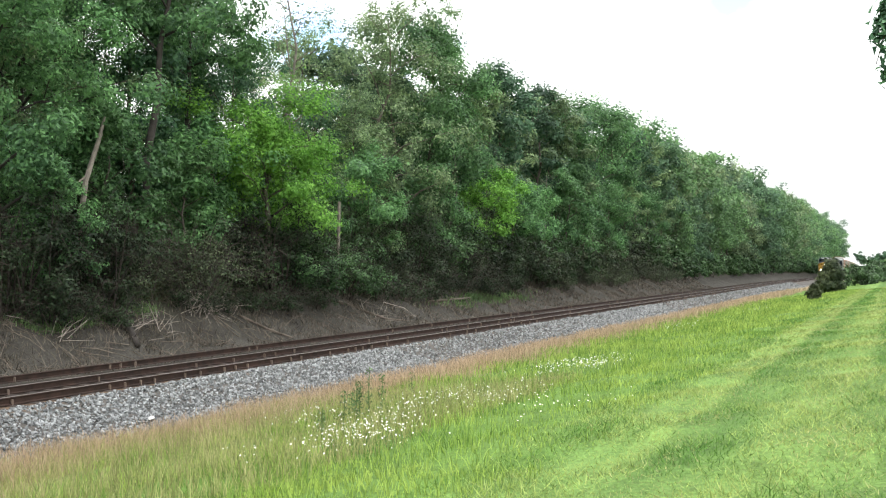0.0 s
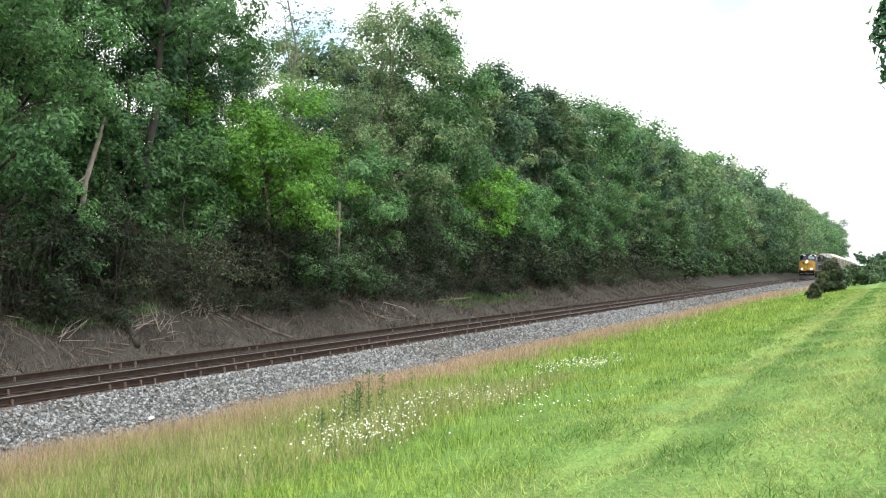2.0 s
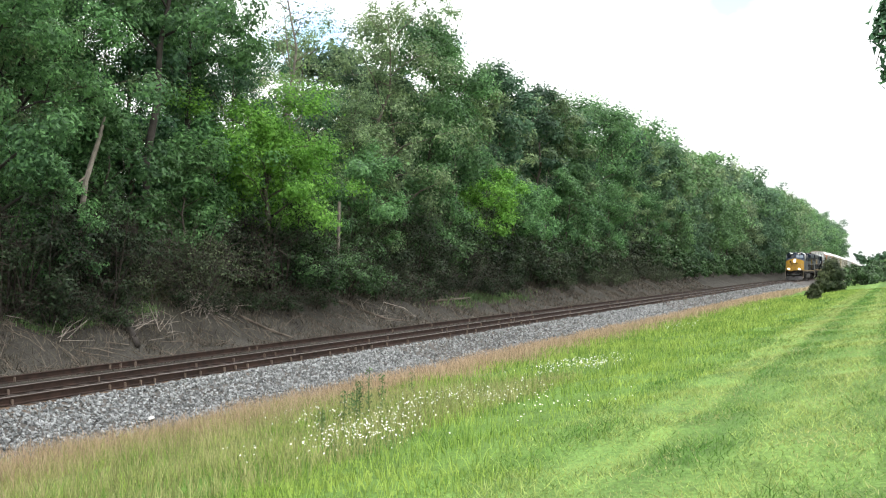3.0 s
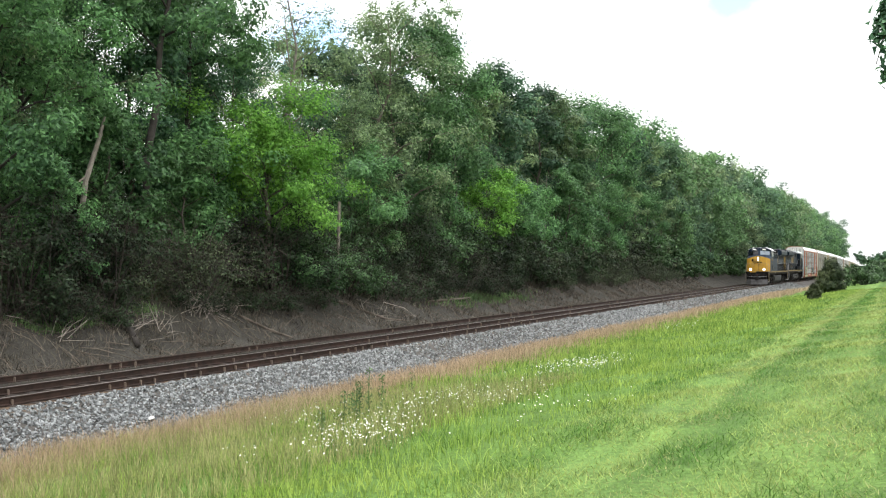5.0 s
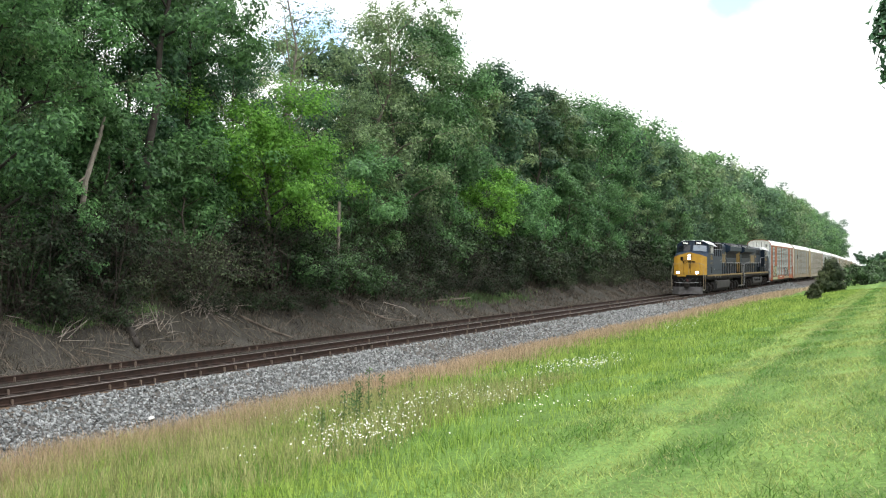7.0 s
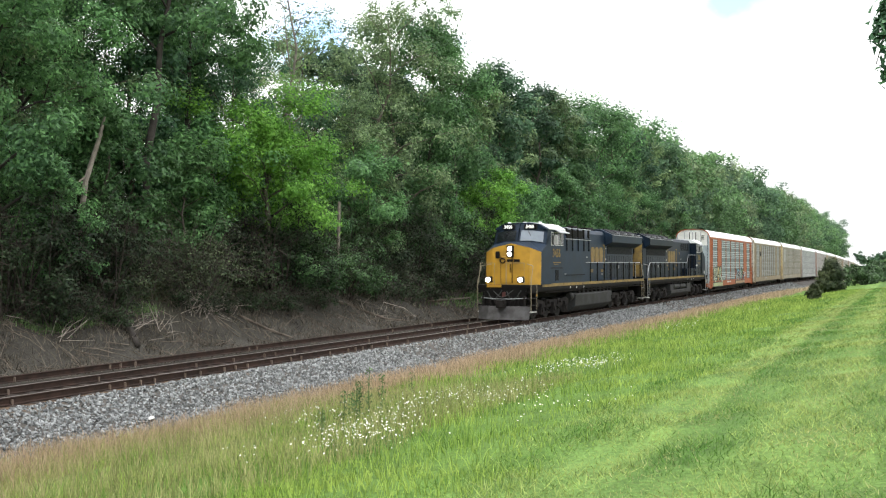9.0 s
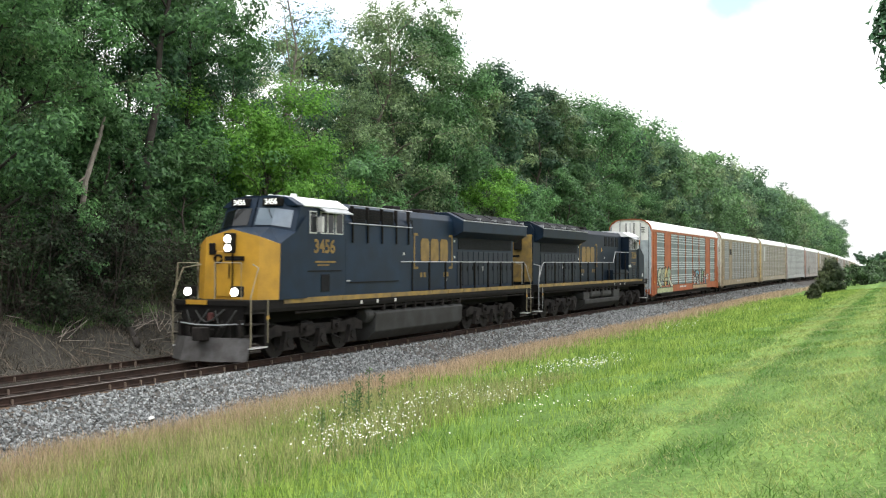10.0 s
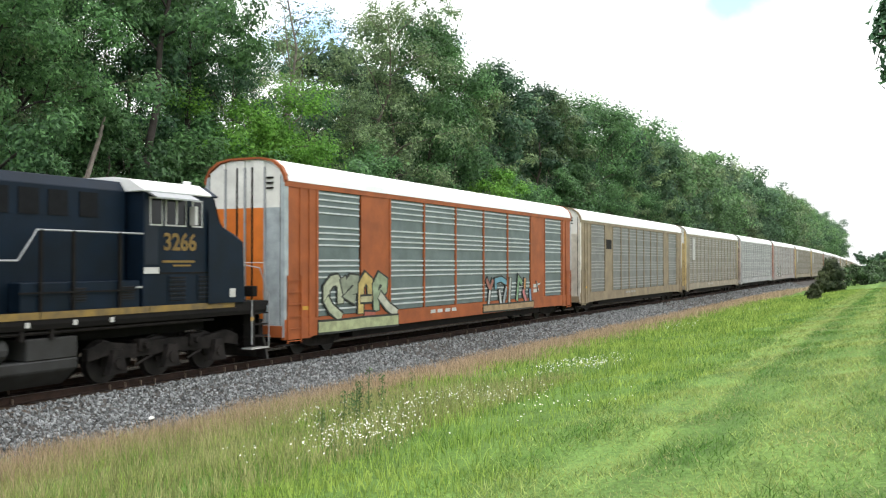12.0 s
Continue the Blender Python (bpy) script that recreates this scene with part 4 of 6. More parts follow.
def build_grass():
    rng = np.random.default_rng(91)

    def spread(count, s0, s1, y0, y1, power=1.6):
        return s0 + (s1 - s0) * rng.uniform(0, 1, count) ** power, rng.uniform(y0, y1, count)
    s, y = spread(125000, 3, 80, -15.6, -5.6)
    thick = np.sin(s * 1.7 + y) * np.sin(y * 1.9 - s * 0.6) + 0.7 * np.sin(s * 0.45 - y * 0.8) > rng.uniform(-2.0, 0.9, len(s))
    s, y = s[thick], y[thick]
    tuft = 0.75 + 0.35 * np.sin(s * 2.3 + y * 0.7) * np.sin(y * 2.9 + s)
    wide = np.interp(s, [0, 15, 40, 80], [0.009, 0.014, 0.028, 0.05])
    blades("tall_grass", "tall green uncut meadow grass", s, y, tuft * np.interp(y, [-15.6, -13.5, -9, -5.6], [0.12, 0.23, 0.29, 0.24]), wide * 0.9, M_GRASS_TALL, rng, 0.85)
    s, y = spread(165000, 3, 75, -21.5, -14.6, 1.6)
    wide = np.interp(s, [0, 15, 40, 75], [0.008, 0.013, 0.026, 0.045])
    blades("mown_grass", "short mown grass in light and dark strips", s, y, 0.075 + 0.035 * np.sin(s * 1.9) * np.sin(y * 3.1), wide * 1.15, M_GRASS_MOWN, rng, 2.2, True)
    s, y = spread(90000, 6, 120, -9.0, -3.1, 1.6)
    ragged = y + 0.55 * np.sin(s * 0.7) * np.sin(s * 0.23 + 1.0) + 0.3 * np.sin(s * 2.1 + y)
    keep = np.interp(ragged, [-9.0, -7.2, -6.2, -5.0, -3.8, -3.2], [0.05, 0.2, 0.75, 1.0, 0.85, 0.1]) * np.interp(s, [22, 55], [1.0, 0.55]) > rng.uniform(0, 1, len(s))
    s, y = s[keep], y[keep]
    wide = np.interp(s, [0, 15, 40, 120], [0.008, 0.012, 0.024, 0.06])
    blades("dry_grass", "pinkish dry seeding grass along the stones", s, y, np.interp(y, [-9.0, -5.5, -3.9, -3.1], [0.46, 0.42, 0.36, 0.2]), wide * 0.85, M_GRASS_DRY, rng, 0.7)
    s, y = spread(9000, -22, 3, -23.0, -14.6, 1.0)
    blades("mown_grass", "short mown grass in light and dark strips", s, y, 0.08, np.full(len(s), 0.03), M_GRASS_MOWN, rng, 2.0, True)
    s, y = spread(12000, -30, 4, -15.6, -5.4, 1.0)
    blades("tall_grass", "tall green uncut meadow grass", s, y, 0.28, np.full(len(s), 0.035), M_GRASS_TALL, rng, 0.5, True)
    s, y = spread(24000, 4, 19, -12.5, -4.6, 1.0)
    blades("straw_grass", "thin straw-coloured stalks in the meadow", s, y, 0.34, np.full(len(s), 0.008), M_STRAW, rng, 0.6)
    s, y = spread(60000, 3, 45, -21.5, -15.2, 1.5)
    lie = np.sin(y * 4.1 + 0.6 * np.sin(s * 0.3)) + 0.6 * np.sin(s * 0.9 + y) > rng.uniform(-1.0, 1.6, len(s))
    s, y = s[lie], y[lie]
    blades("grass_clippings", "pale dry clippings lying in the mown strips", s, y, 0.06, np.interp(s, [0, 15, 45], [0.008, 0.013, 0.03]), M_STRAW, rng, 3.2, True)


build_grass()


def build_daisies():
    """Ox-eye daisies in drifts: petal discs with yellow eyes on thin stalks."""
    rng = np.random.default_rng(95)
    drifts = [(11.0, -11.9, 0.86, 0.75, 190), (13.0, -9.7, 0.63, 0.64, 60), (10.1, -12.1, 0.43, 0.36, 40), (13.5, -11.2, 0.78, 0.67, 80), (14.7, -11.5, 0.98, 0.88, 110), (13.0, -12.8, 0.71, 0.48, 40), (14.0, -13.1, 0.62, 0.38, 35), (20.0, -12.0, 0.98, 0.96, 210),
              (20.5, -12.5, 0.98, 0.59, 60), (19.0, -11.6, 0.77, 0.43, 40), (8.7, -11.7, 0.22, 0.19, 10), (8.9, -12.5, 0.31, 0.22, 9), (9.4, -13.3, 0.56, 0.48, 25), (11.2, -14.8, 0.98, 0.95, 35), (36.0, -10.5, 0.98, 1.19, 50), (48.1, -11.9, 0.98, 0.82, 20)]
    for ds, dy, rad, wide, count in drifts:
        bm = bmesh.new()
        for k in range(count):
            s, y = ds + rng.normal(0, rad * 0.6), dy + rng.normal(0, wide * 0.55)
            z = float(ground_z(s, y))
            h, r = rng.uniform(0.22, 0.44), rng.uniform(0.007, 0.014) * (1 if s < 28 else 1.3)
            top = Vector((s + rng.normal(0, 0.05), y + rng.normal(0, 0.05), z + h))
            nrm = Vector((rng.normal(-0.35, 0.35), rng.normal(-0.25, 0.35), 0.8)).normalized()
            u = nrm.orthogonal().normalized()
            w = nrm.cross(u)
            hub = bm.verts.new(top - nrm * r * 0.25)
            ring = [bm.verts.new(top + (u * math.cos(a) + w * math.sin(a)) * r * (1.0 if i % 2 else 0.8)) for i, a in enumerate(2 * math.pi * i / 10 for i in range(10))]
            for i in range(10):
                bm.faces.new((hub, ring[i], ring[(i + 1) % 10]))
            eye = [bm.verts.new(top + nrm * 0.004 + (u * math.cos(a) + w * math.sin(a)) * r * 0.32) for a in (0, 1.57, 3.14, 4.71)]
            bm.faces.new(eye).material_index = 1
            q = [bm.verts.new(p) for p in (top - nrm * r * 0.25, Vector((s - 0.003, y, z)), Vector((s + 0.003, y, z)))]
            bm.faces.new(q).material_index = 2
        me = bpy.data.meshes.new("daisy_drift")
        bm.to_mesh(me)
        bm.free()
        for mm in (M_PETAL, M_PETAL_EYE, M_WEED):
            me.materials.append(mm)
        tagged(new("daisy_drift", me), "drift of white daisies in the tall grass", "daisies", kind="stuff")


build_daisies()


def build_weeds():
    rng = np.random.default_rng(97)
    for s, y, h in ((14.9, -9.6, 0.95), (15.05, -9.8, 0.8), (14.7, -9.45, 0.7), (14.1, -9.9, 0.75), (13.9, -9.7, 0.6), (14.3, -9.6, 0.55), (18.4, -8.6, 0.6), (12.9, -9.9, 0.5)):
        weed = thing("weed", "tall dark green leafy weed stalk", "weed", pose(s, y, float(ground_z(s, y)) - 0.02), group="weed stalks in the grass")
        part("stalk", tube(bmesh.new(), [(0, 0, 0), (0.02, 0.01, h * 0.6), (0.03, 0, h)], [0.012, 0.009, 0.003], 5), M_WEED, weed)
        z = rng.uniform(0.1, 1.0, 70) * h
        a = rng.uniform(0, 6.28, 70)
        c = np.stack([np.cos(a) * 0.06, np.sin(a) * 0.06, z], 1)
        leaf = new("foliage", leaf_mesh("foliage", c, np.stack([np.cos(a), np.sin(a), np.full(70, 0.6)], 1), 0.028, [M_WEED], rng=rng, long=2.6))
        leaf.parent = weed


build_weeds()


def build_rag():
    bm = bmesh.new()
    bmesh.ops.create_icosphere(bm, subdivisions=2, radius=1.0)
    rng = np.random.default_rng(98)
    for v in bm.verts:
        v.co *= 1 + rng.normal(0, 0.16)
        v.co.x, v.co.y, v.co.z = v.co.x * 0.13, v.co.y * 0.06, max(v.co.z, -0.3) * 0.05
    rag = part("plastic_bag", bm, M_PETAL)
    rag.matrix_basis = pose(15.97, -3.09, float(ground_z(15.97, -3.09)) + 0.05, 0, 0, 30)
    tagged(rag, "crumpled white plastic bag on the ballast", "bag")


build_rag()

# ---- train materials ----
M_BLUE = material("navy_paint", (0.0070, 0.0190, 0.0390), 0.52, vary=0.3, scale=1.2, fine=25, bump=0.05, second=(0.0062, 0.0135, 0.0250), spec=0.2)
# The same blue for the trailing unit, darkened to carry its shading.
M_BLUE_SHADED = material("shaded_navy_paint", (0.0040, 0.0115, 0.0240), 0.5, vary=0.3, scale=1.2, fine=25, bump=0.05, second=(0.0034, 0.008, 0.0145), spec=0.14)
M_YELLOW = material("golden_yellow_paint", (0.50, 0.275, 0.03), 0.45, vary=0.2, scale=1.5, fine=25, bump=0.05, second=(0.36, 0.20, 0.028), spec=0.35)
M_LETTER = material("faded_yellow_marking", (0.2, 0.125, 0.03), 0.6, vary=0.35, scale=3, fine=30, bump=0.05)
# Door blue darkened: the deep shadow below the radiator wings is in the colour.
M_DOOR = material("shaded_blue_door", (0.008, 0.014, 0.024), 0.55, vary=0.3, scale=2, fine=25, spec=0.25)
M_STRIPE = material("dirty_yellow_stripe", (0.25, 0.165, 0.045), 0.65, vary=0.4, scale=2.5, fine=25, second=(0.13, 0.095, 0.045), spec=0.25)
# Grime and dust, both darkened further to hold the shade under the train.
M_BLACK = material("shaded_grimy_steel", (0.008, 0.0075, 0.0075), 0.75, 0.0, vary=0.5, scale=3, fine=25, second=(0.012, 0.011, 0.010), spec=0.12)
M_GRIME = material("shaded_dusty_steel", (0.024, 0.021, 0.0195), 0.85, 0.0, vary=0.5, scale=2.5, fine=25, second=(0.009, 0.0085, 0.008), spec=0.1)
M_TANK = material("dusty_fuel_tank", (0.046, 0.047, 0.047), 0.7, 0.1, vary=0.25, scale=1.5, fine=20, second=(0.03, 0.03, 0.028), spec=0.15)
M_PLOW = material("scuffed_plow_steel", (0.075, 0.073, 0.073), 0.65, 0.2, vary=0.45, scale=3, fine=25, second=(0.04, 0.037, 0.036))
M_KHAKI = material("dull_khaki_handrail", (0.26, 0.225, 0.15), 0.6, 0.0, vary=0.3)
M_ROOFW = material("chalky_white_roof", (0.74, 0.75, 0.76), 0.6, vary=0.12, scale=1.5, fine=15, bump=0.05)
M_GLASS = material("dark_cab_glass", (0.008, 0.010, 0.012), 0.12, vary=0.1, bump=0, spec=0.35)
# Glass of the near pane: the sky's reflection is lightened into its colour.
M_SCREEN = material("sky_tinted_glass", (0.13, 0.165, 0.205), 0.1, 0.0, vary=0.15, bump=0, spec=0.8)
M_FRAMEW = material("pale_window_frame", (0.5, 0.5, 0.48), 0.5, vary=0.15)
M_HANDRAIL = material("grey_handrail", (0.35, 0.36, 0.37), 0.5, 0.3, vary=0.2)
M_PANELDARK = material("dark_radiator_screen", (0.007, 0.008, 0.010), 0.75, vary=0.4, scale=4, fine=60, bump=0.3, spec=0.15)
M_RED = material("dull_red_fitting", (0.09, 0.028, 0.024), 0.7)
M_WHEEL = material("oily_wheel_steel", (0.022, 0.02, 0.019), 0.7, 0.2, vary=0.4)


def lamp_glow(name, color, power):
    m = bpy.data.materials.new(name)
    m.use_nodes = True
    b = m.node_tree.nodes["Principled BSDF"]
    b.inputs["Base Color"].default_value = (0.8, 0.8, 0.75, 1)
    b.inputs["Emission Color"].default_value = (*color, 1)
    b.inputs["Emission Strength"].default_value = power
    return m


M_LAMP = lamp_glow("lit_headlight", (1.0, 0.93, 0.82), 14.0)
M_BOARD = lamp_glow("lit_number", (1.0, 1.0, 0.95), 0.6)


def lettering(name, text, size, at, mat, parent, label="", depth=0.004):
    """Characters in the built-in font as a mesh, standing on the vehicle's side or front."""
    cu = bpy.data.curves.new(name, 'FONT')
    cu.body, cu.size, cu.extrude, cu.align_x, cu.align_y = text, size, depth, 'CENTER', 'CENTER'
    cu.offset = size * 0.025
    tmp = new(name, cu)
    me = bpy.data.meshes.new_from_object(tmp.evaluated_get(bpy.context.evaluated_depsgraph_get()))
    bpy.data.objects.remove(tmp)
    me.materials.append(mat)
    ob = new(name, me)
    ob.parent = parent
    ob.matrix_basis = at
    return tagged(ob, label)


def disc(bm, c, r, axis, depth, sides=14):
    a = Vector(c)
    tube(bm, [a, a + Vector(axis).normalized() * depth], r, sides)
    return bm


# ---- locomotive ----


def bogie(parent, cx, wheel_x, reverse):
    """A three-axle truck: side frames with axle boxes, brake rigging and the wheelsets."""
    ob = None
    bm = bmesh.new()
    for sy in (-1, 1):
        y0, y1 = sorted((sy * 1.02, sy * 1.22))
        prism(bm, [(cx - 2.75, 0.62), (cx - 2.2, 0.72), (cx - 1.5, 0.62), (cx - 0.55, 0.62), (cx, 0.7), (cx + 0.55, 0.62), (cx + 1.5, 0.62), (cx + 2.2, 0.72), (cx + 2.75, 0.62),
                   (cx + 2.75, 0.92), (cx + 2.3, 1.08), (cx + 1.3, 0.95), (cx + 0.5, 1.0), (cx - 0.5, 1.0), (cx - 1.3, 0.95), (cx - 2.3, 1.08), (cx - 2.75, 0.92)], y0, y1, 'y')
        y2, y3 = sorted((sy * 1.18, sy * 1.36))
        for wx in wheel_x:
            prism(bm, [(wx - 0.3, 0.27), (wx + 0.3, 0.27), (wx + 0.22, 0.5), (wx + 0.16, 0.86), (wx - 0.16, 0.86), (wx - 0.22, 0.5)], y2, y3, 'y')
            disc(bm, (wx, sy * 1.34, 0.53), 0.15, (0, sy, 0), 0.07, 10)
        for wx in (wheel_x[0] + 0.92, wheel_x[1] + 0.92):
            box(bm, wx - 0.2, wx + 0.2, *sorted((sy * 1.1, sy * 1.3)), 0.75, 1.06)
            disc(bm, (wx, sy * 1.28, 0.9), 0.09, (0, sy, 0), 0.14, 8)
            tube(bm, [(wx - 0.25, sy * 1.26, 0.6), (wx + 0.3, sy * 1.26, 0.42)], 0.035, 6)
    box(bm, cx - 0.5, cx + 0.5, -1.05, 1.05, 0.55, 0.95)
    ob = part("bogie", bm, M_GRIME, parent, "dusty three-axle bogie")
    wheels = []
    for wx in wheel_x:
        bm = bmesh.new()
        for sy in (-1, 1):
            disc(bm, (0, sy * 0.68, 0), 0.53, (0, sy, 0), 0.14, 24)
            disc(bm, (0, sy * 0.68, 0), 0.56, (0, -sy, 0), 0.03, 24)
            disc(bm, (0, sy * 0.8, 0), 0.16, (0, sy, 0), 0.1, 12)
            for k in range(4):
                a = k * math.pi / 2
                disc(bm, (math.cos(a) * 0.32, sy * 0.815, math.sin(a) * 0.32), 0.05, (0, sy, 0), 0.02, 8)
        tube(bm, [(0, -0.7, 0), (0, 0.7, 0)], 0.1, 10)
        w = part("wheelset", bm, M_WHEEL, ob, "steel wheelset")
        w.location = (wx, 0, 0.53)
        wheels.append((w, wx, 0.53, reverse))
    return wheels


def locomotive(label, number, lead):
    """A six-axle hood diesel. x runs back from the headlight, z up from the rail."""
    loco = thing("locomotive", label, "locomotive", group="locomotives of the train")
    paint = M_BLUE if lead else M_BLUE_SHADED
    # frame, sill stripe and deck
    bm = prism(bmesh.new(), [(-1.46, 1.5), (1.46, 1.5), (1.5, 1.62), (1.5, 1.72), (-1.5, 1.72), (-1.5, 1.62)], -0.75, 21.5, 'x')
    box(bm, 1.0, 20.6, -0.6, 0.6, 1.1, 1.52)
    part("frame", bm, M_BLACK, loco, "grimy black underframe")
    for sy in (-1, 1):
        x, k = 0.75, 0
        while x < 21.4:
            x1 = min(x + (3.3 if x < 8 else 1.45), 21.48)
            bm = box(bmesh.new(), x, x1 - 0.03, *sorted((sy * 1.49, sy * 1.515)), 1.735, 1.895)
            part("sill_stripe", bm, M_STRIPE, loco, "yellow sill stripe" if k == 0 else "")
            x, k = x1, k + 1
    part("deck", box(bmesh.new(), -0.85, 21.5, -1.495, 1.495, 1.72, 1.87), M_BLACK, loco)
    # nose
    foot = [(0.36, -1.56), (0.02, -1.05), (0.0, 0.0), (0.02, 1.05), (0.36, 1.56)]
    top = [(0.44, -1.56, 3.58), (0.12, -1.05, 3.80), (0.1, 0.0, 4.04), (0.12, 1.05, 3.80), (0.44, 1.56, 3.58)]
    back = [(1.3, -1.56, 3.98), (1.0, -0.75, 4.12), (1.0, 0.0, 4.14), (1.0, 0.75, 4.12), (1.3, 1.56, 3.98)]
    bm = bmesh.new()
    a = [bm.verts.new((x, y, 1.87)) for x, y in foot]
    b = [bm.verts.new(p) for p in top]
    for i in range(4):
        bm.faces.new((a[i], a[i + 1], b[i + 1], b[i]))
    ex = bmesh.ops.extrude_face_region(bm, geom=list(bm.faces))
    bmesh.ops.translate(bm, vec=(0.06, 0, 0), verts=[v for v in ex["geom"] if isinstance(v, bmesh.types.BMVert)])
    nose = part("nose", bm, M_YELLOW if lead else paint, loco, "golden yellow nose panel" if lead else "dark blue nose panel")
    bm = bmesh.new()
    b = [bm.verts.new((x + 0.02, y, z)) for x, y, z in top]
    c = [bm.verts.new(p) for p in back]
    for i in range(4):
        bm.faces.new((b[i], b[i + 1], c[i + 1], c[i]))
    for s in (0, 4):
        y = -1.56 if s == 0 else 1.56
        low0, low1 = bm.verts.new((0.38, y, 1.87)), bm.verts.new((1.9, y, 1.87))
        hi = bm.verts.new((1.9, y, 4.55))
        bm.faces.new((b[s], low0, low1, hi, c[s]))
    part("nose_cowl", bm, paint, loco)
    # door, handles and fittings on the nose
    bm = box(bmesh.new(), -0.03, 0.02, -0.1, 0.52, 1.95, 3.35)
    door = part("nose_door", bm, M_YELLOW if lead else paint, loco, bevel=0.015)
    part("door_handle", tube(bmesh.new(), [(-0.06, -0.02, 2.5), (-0.06, -0.02, 2.95)], 0.02, 6), M_BLACK, door)
    for y0, y1, z0, z1 in ((-0.12, -0.1, 1.95, 3.4), (0.52, 0.54, 1.95, 3.4)):
        part("door_seam", box(bmesh.new(), -0.035, 0.01, y0, y1, z0, z1), M_BLACK, door)
    part("nose_port", box(bmesh.new(), 0.01, 0.09, 0.62, 0.86, 3.25, 3.62), M_BLACK, loco, "dark oval port in the nose", bevel=0.03)
    for k, y in enumerate((0.42, 0.02, -0.36)):
        if k == 0:
            bm = tube(bmesh.new(), [(-0.045, y + 0.15 * math.cos(a), 3.12 + 0.12 * math.sin(a)) for a in (0.45 * q for q in range(15))], 0.035, 6)
        else:
            bm = box(bmesh.new(), -0.05, 0.06, y - 0.15, y + 0.15, 3.06, 3.2)
        part("emblem_shape", bm, M_BLACK, nose)
    # headlight pair, ditch lights
    bm = box(bmesh.new(), -0.1, 0.12, -0.17, 0.17, 3.3, 3.92)
    lightbox = part("headlight_housing", bm, M_BLACK, loco, bevel=0.02)
    for z in (3.46, 3.74):
        part("headlight", disc(bmesh.new(), (-0.1, 0, z), 0.115, (-1, 0, 0), 0.03), M_LAMP if lead else M_GLASS, lightbox, "glowing headlight" if lead else "unlit headlight")
    for y in (-0.9, 0.9):
        bm = box(bmesh.new(), -0.86, -0.62, y - 0.17, y + 0.17, 1.98, 2.3)
        hous = part("ditch_light_housing", bm, M_BLACK, loco, bevel=0.02)
        part("ditch_light", disc(bmesh.new(), (-0.86, y, 2.13), 0.125, (-1, 0, 0), 0.03), M_LAMP if lead else M_GLASS, hous, "glowing ditch light" if lead else "unlit ditch light")
    # cab
    bm = prism(bmesh.new(), [(1.34, 1.87), (4.25, 1.87), (4.25, 4.82), (1.64, 4.82), (1.34, 3.98)], -1.497, 1.497, 'y')
    part("cab", bm, paint, loco, "dark blue crew cab", bevel=0.02)
    bm = prism(bmesh.new(), [(-1.56, 4.80), (1.56, 4.80), (1.56, 4.86), (1.1, 5.13), (0.5, 5.2), (-0.5, 5.2), (-1.1, 5.13), (-1.56, 4.86)], 1.78, 4.32, 'x')
    roof = part("cab_roof", bm, M_ROOFW, loco, "sunlit white cab roof", bevel=0.02)
    part("cab_brow", prism(bmesh.new(), [(-1.5, 4.80), (1.5, 4.80), (1.5, 4.84), (1.06, 5.1), (0.5, 5.17), (-0.5, 5.17), (-1.06, 5.1), (-1.5, 4.84)], 1.44, 1.79, 'x'), paint, loco, bevel=0.015)
    for y in (-0.9, 0, 0.9):
        part("antenna", box(bmesh.new(), 1.95, 2.15, y - 0.07, y + 0.07, 5.12, 5.24), M_ROOFW, roof, bevel=0.02)
    # windshields between nose cowl and roof, number boards above
    for sy in (-1, 1):
        bm = bmesh.new()
        q = [(1.02, sy * 0.03, 4.13), (1.03, sy * 0.76, 4.12), (1.3, sy * 1.5, 3.97), (1.62, sy * 1.48, 4.84), (1.42, sy * 0.76, 5.08), (1.42, sy * 0.03, 5.1)]
        vs = [bm.verts.new(p) for p in q]
        bm.faces.new((vs[0], vs[1], vs[4], vs[5]))
        bm.faces.new((vs[1], vs[2], vs[3], vs[4]))
        front = part("cab_front", bm, paint, loco)
        bm = bmesh.new()
        vs = [bm.verts.new(p) for p in ((1.05, sy * 0.14, 4.2), (1.07, sy * 0.78, 4.19), (1.29, sy * 1.36, 4.1), (1.5, sy * 1.34, 4.66), (1.3, sy * 0.78, 4.74), (1.29, sy * 0.14, 4.76))]
        for v in vs:
            v.co.x -= 0.035
        bm.faces.new((vs[0], vs[1], vs[4], vs[5]))
        bm.faces.new((vs[1], vs[2], vs[3], vs[4]))
        pane = part("windshield", bm, M_SCREEN if sy < 0 else M_GLASS, front, "windshield with the sky's reflection in its colour" if sy < 0 else "dark windshield")
        part("wiper", tube(bmesh.new(), [(1.23, sy * 0.5, 4.78), (1.1, sy * 0.75, 4.42)], 0.014, 4), M_BLACK, front)
        bm = box(bmesh.new(), 1.22, 1.48, *sorted((sy * 0.28, sy * 0.98)), 4.81, 5.07)
        board = part("number_board", bm, M_BLACK, loco, "black number board with white figures", bevel=0.015)
        lettering("board_number", number, 0.24, Matrix.Translation((1.212, sy * 0.63, 4.94)) @ pose(0, 0, 0, 90, 0, -90), M_BOARD, board)
    # side windows, numbers, vents
    for sy in (-1, 1):
        def flat(x0, x1, z0, z1, mat, name, par=loco, d=0.012, lab=""):
            return part(name, box(bmesh.new(), x0, x1, *sorted((sy * 1.49, sy * (1.5 + d))), z0, z1), mat, par, lab)
        for x0, x1 in ((2.1, 2.5), (2.72, 3.5), (3.6, 4.05)):
            w = flat(x0, x1, 3.95, 4.68, M_FRAMEW, "side_window", lab="cab side window in a pale frame")
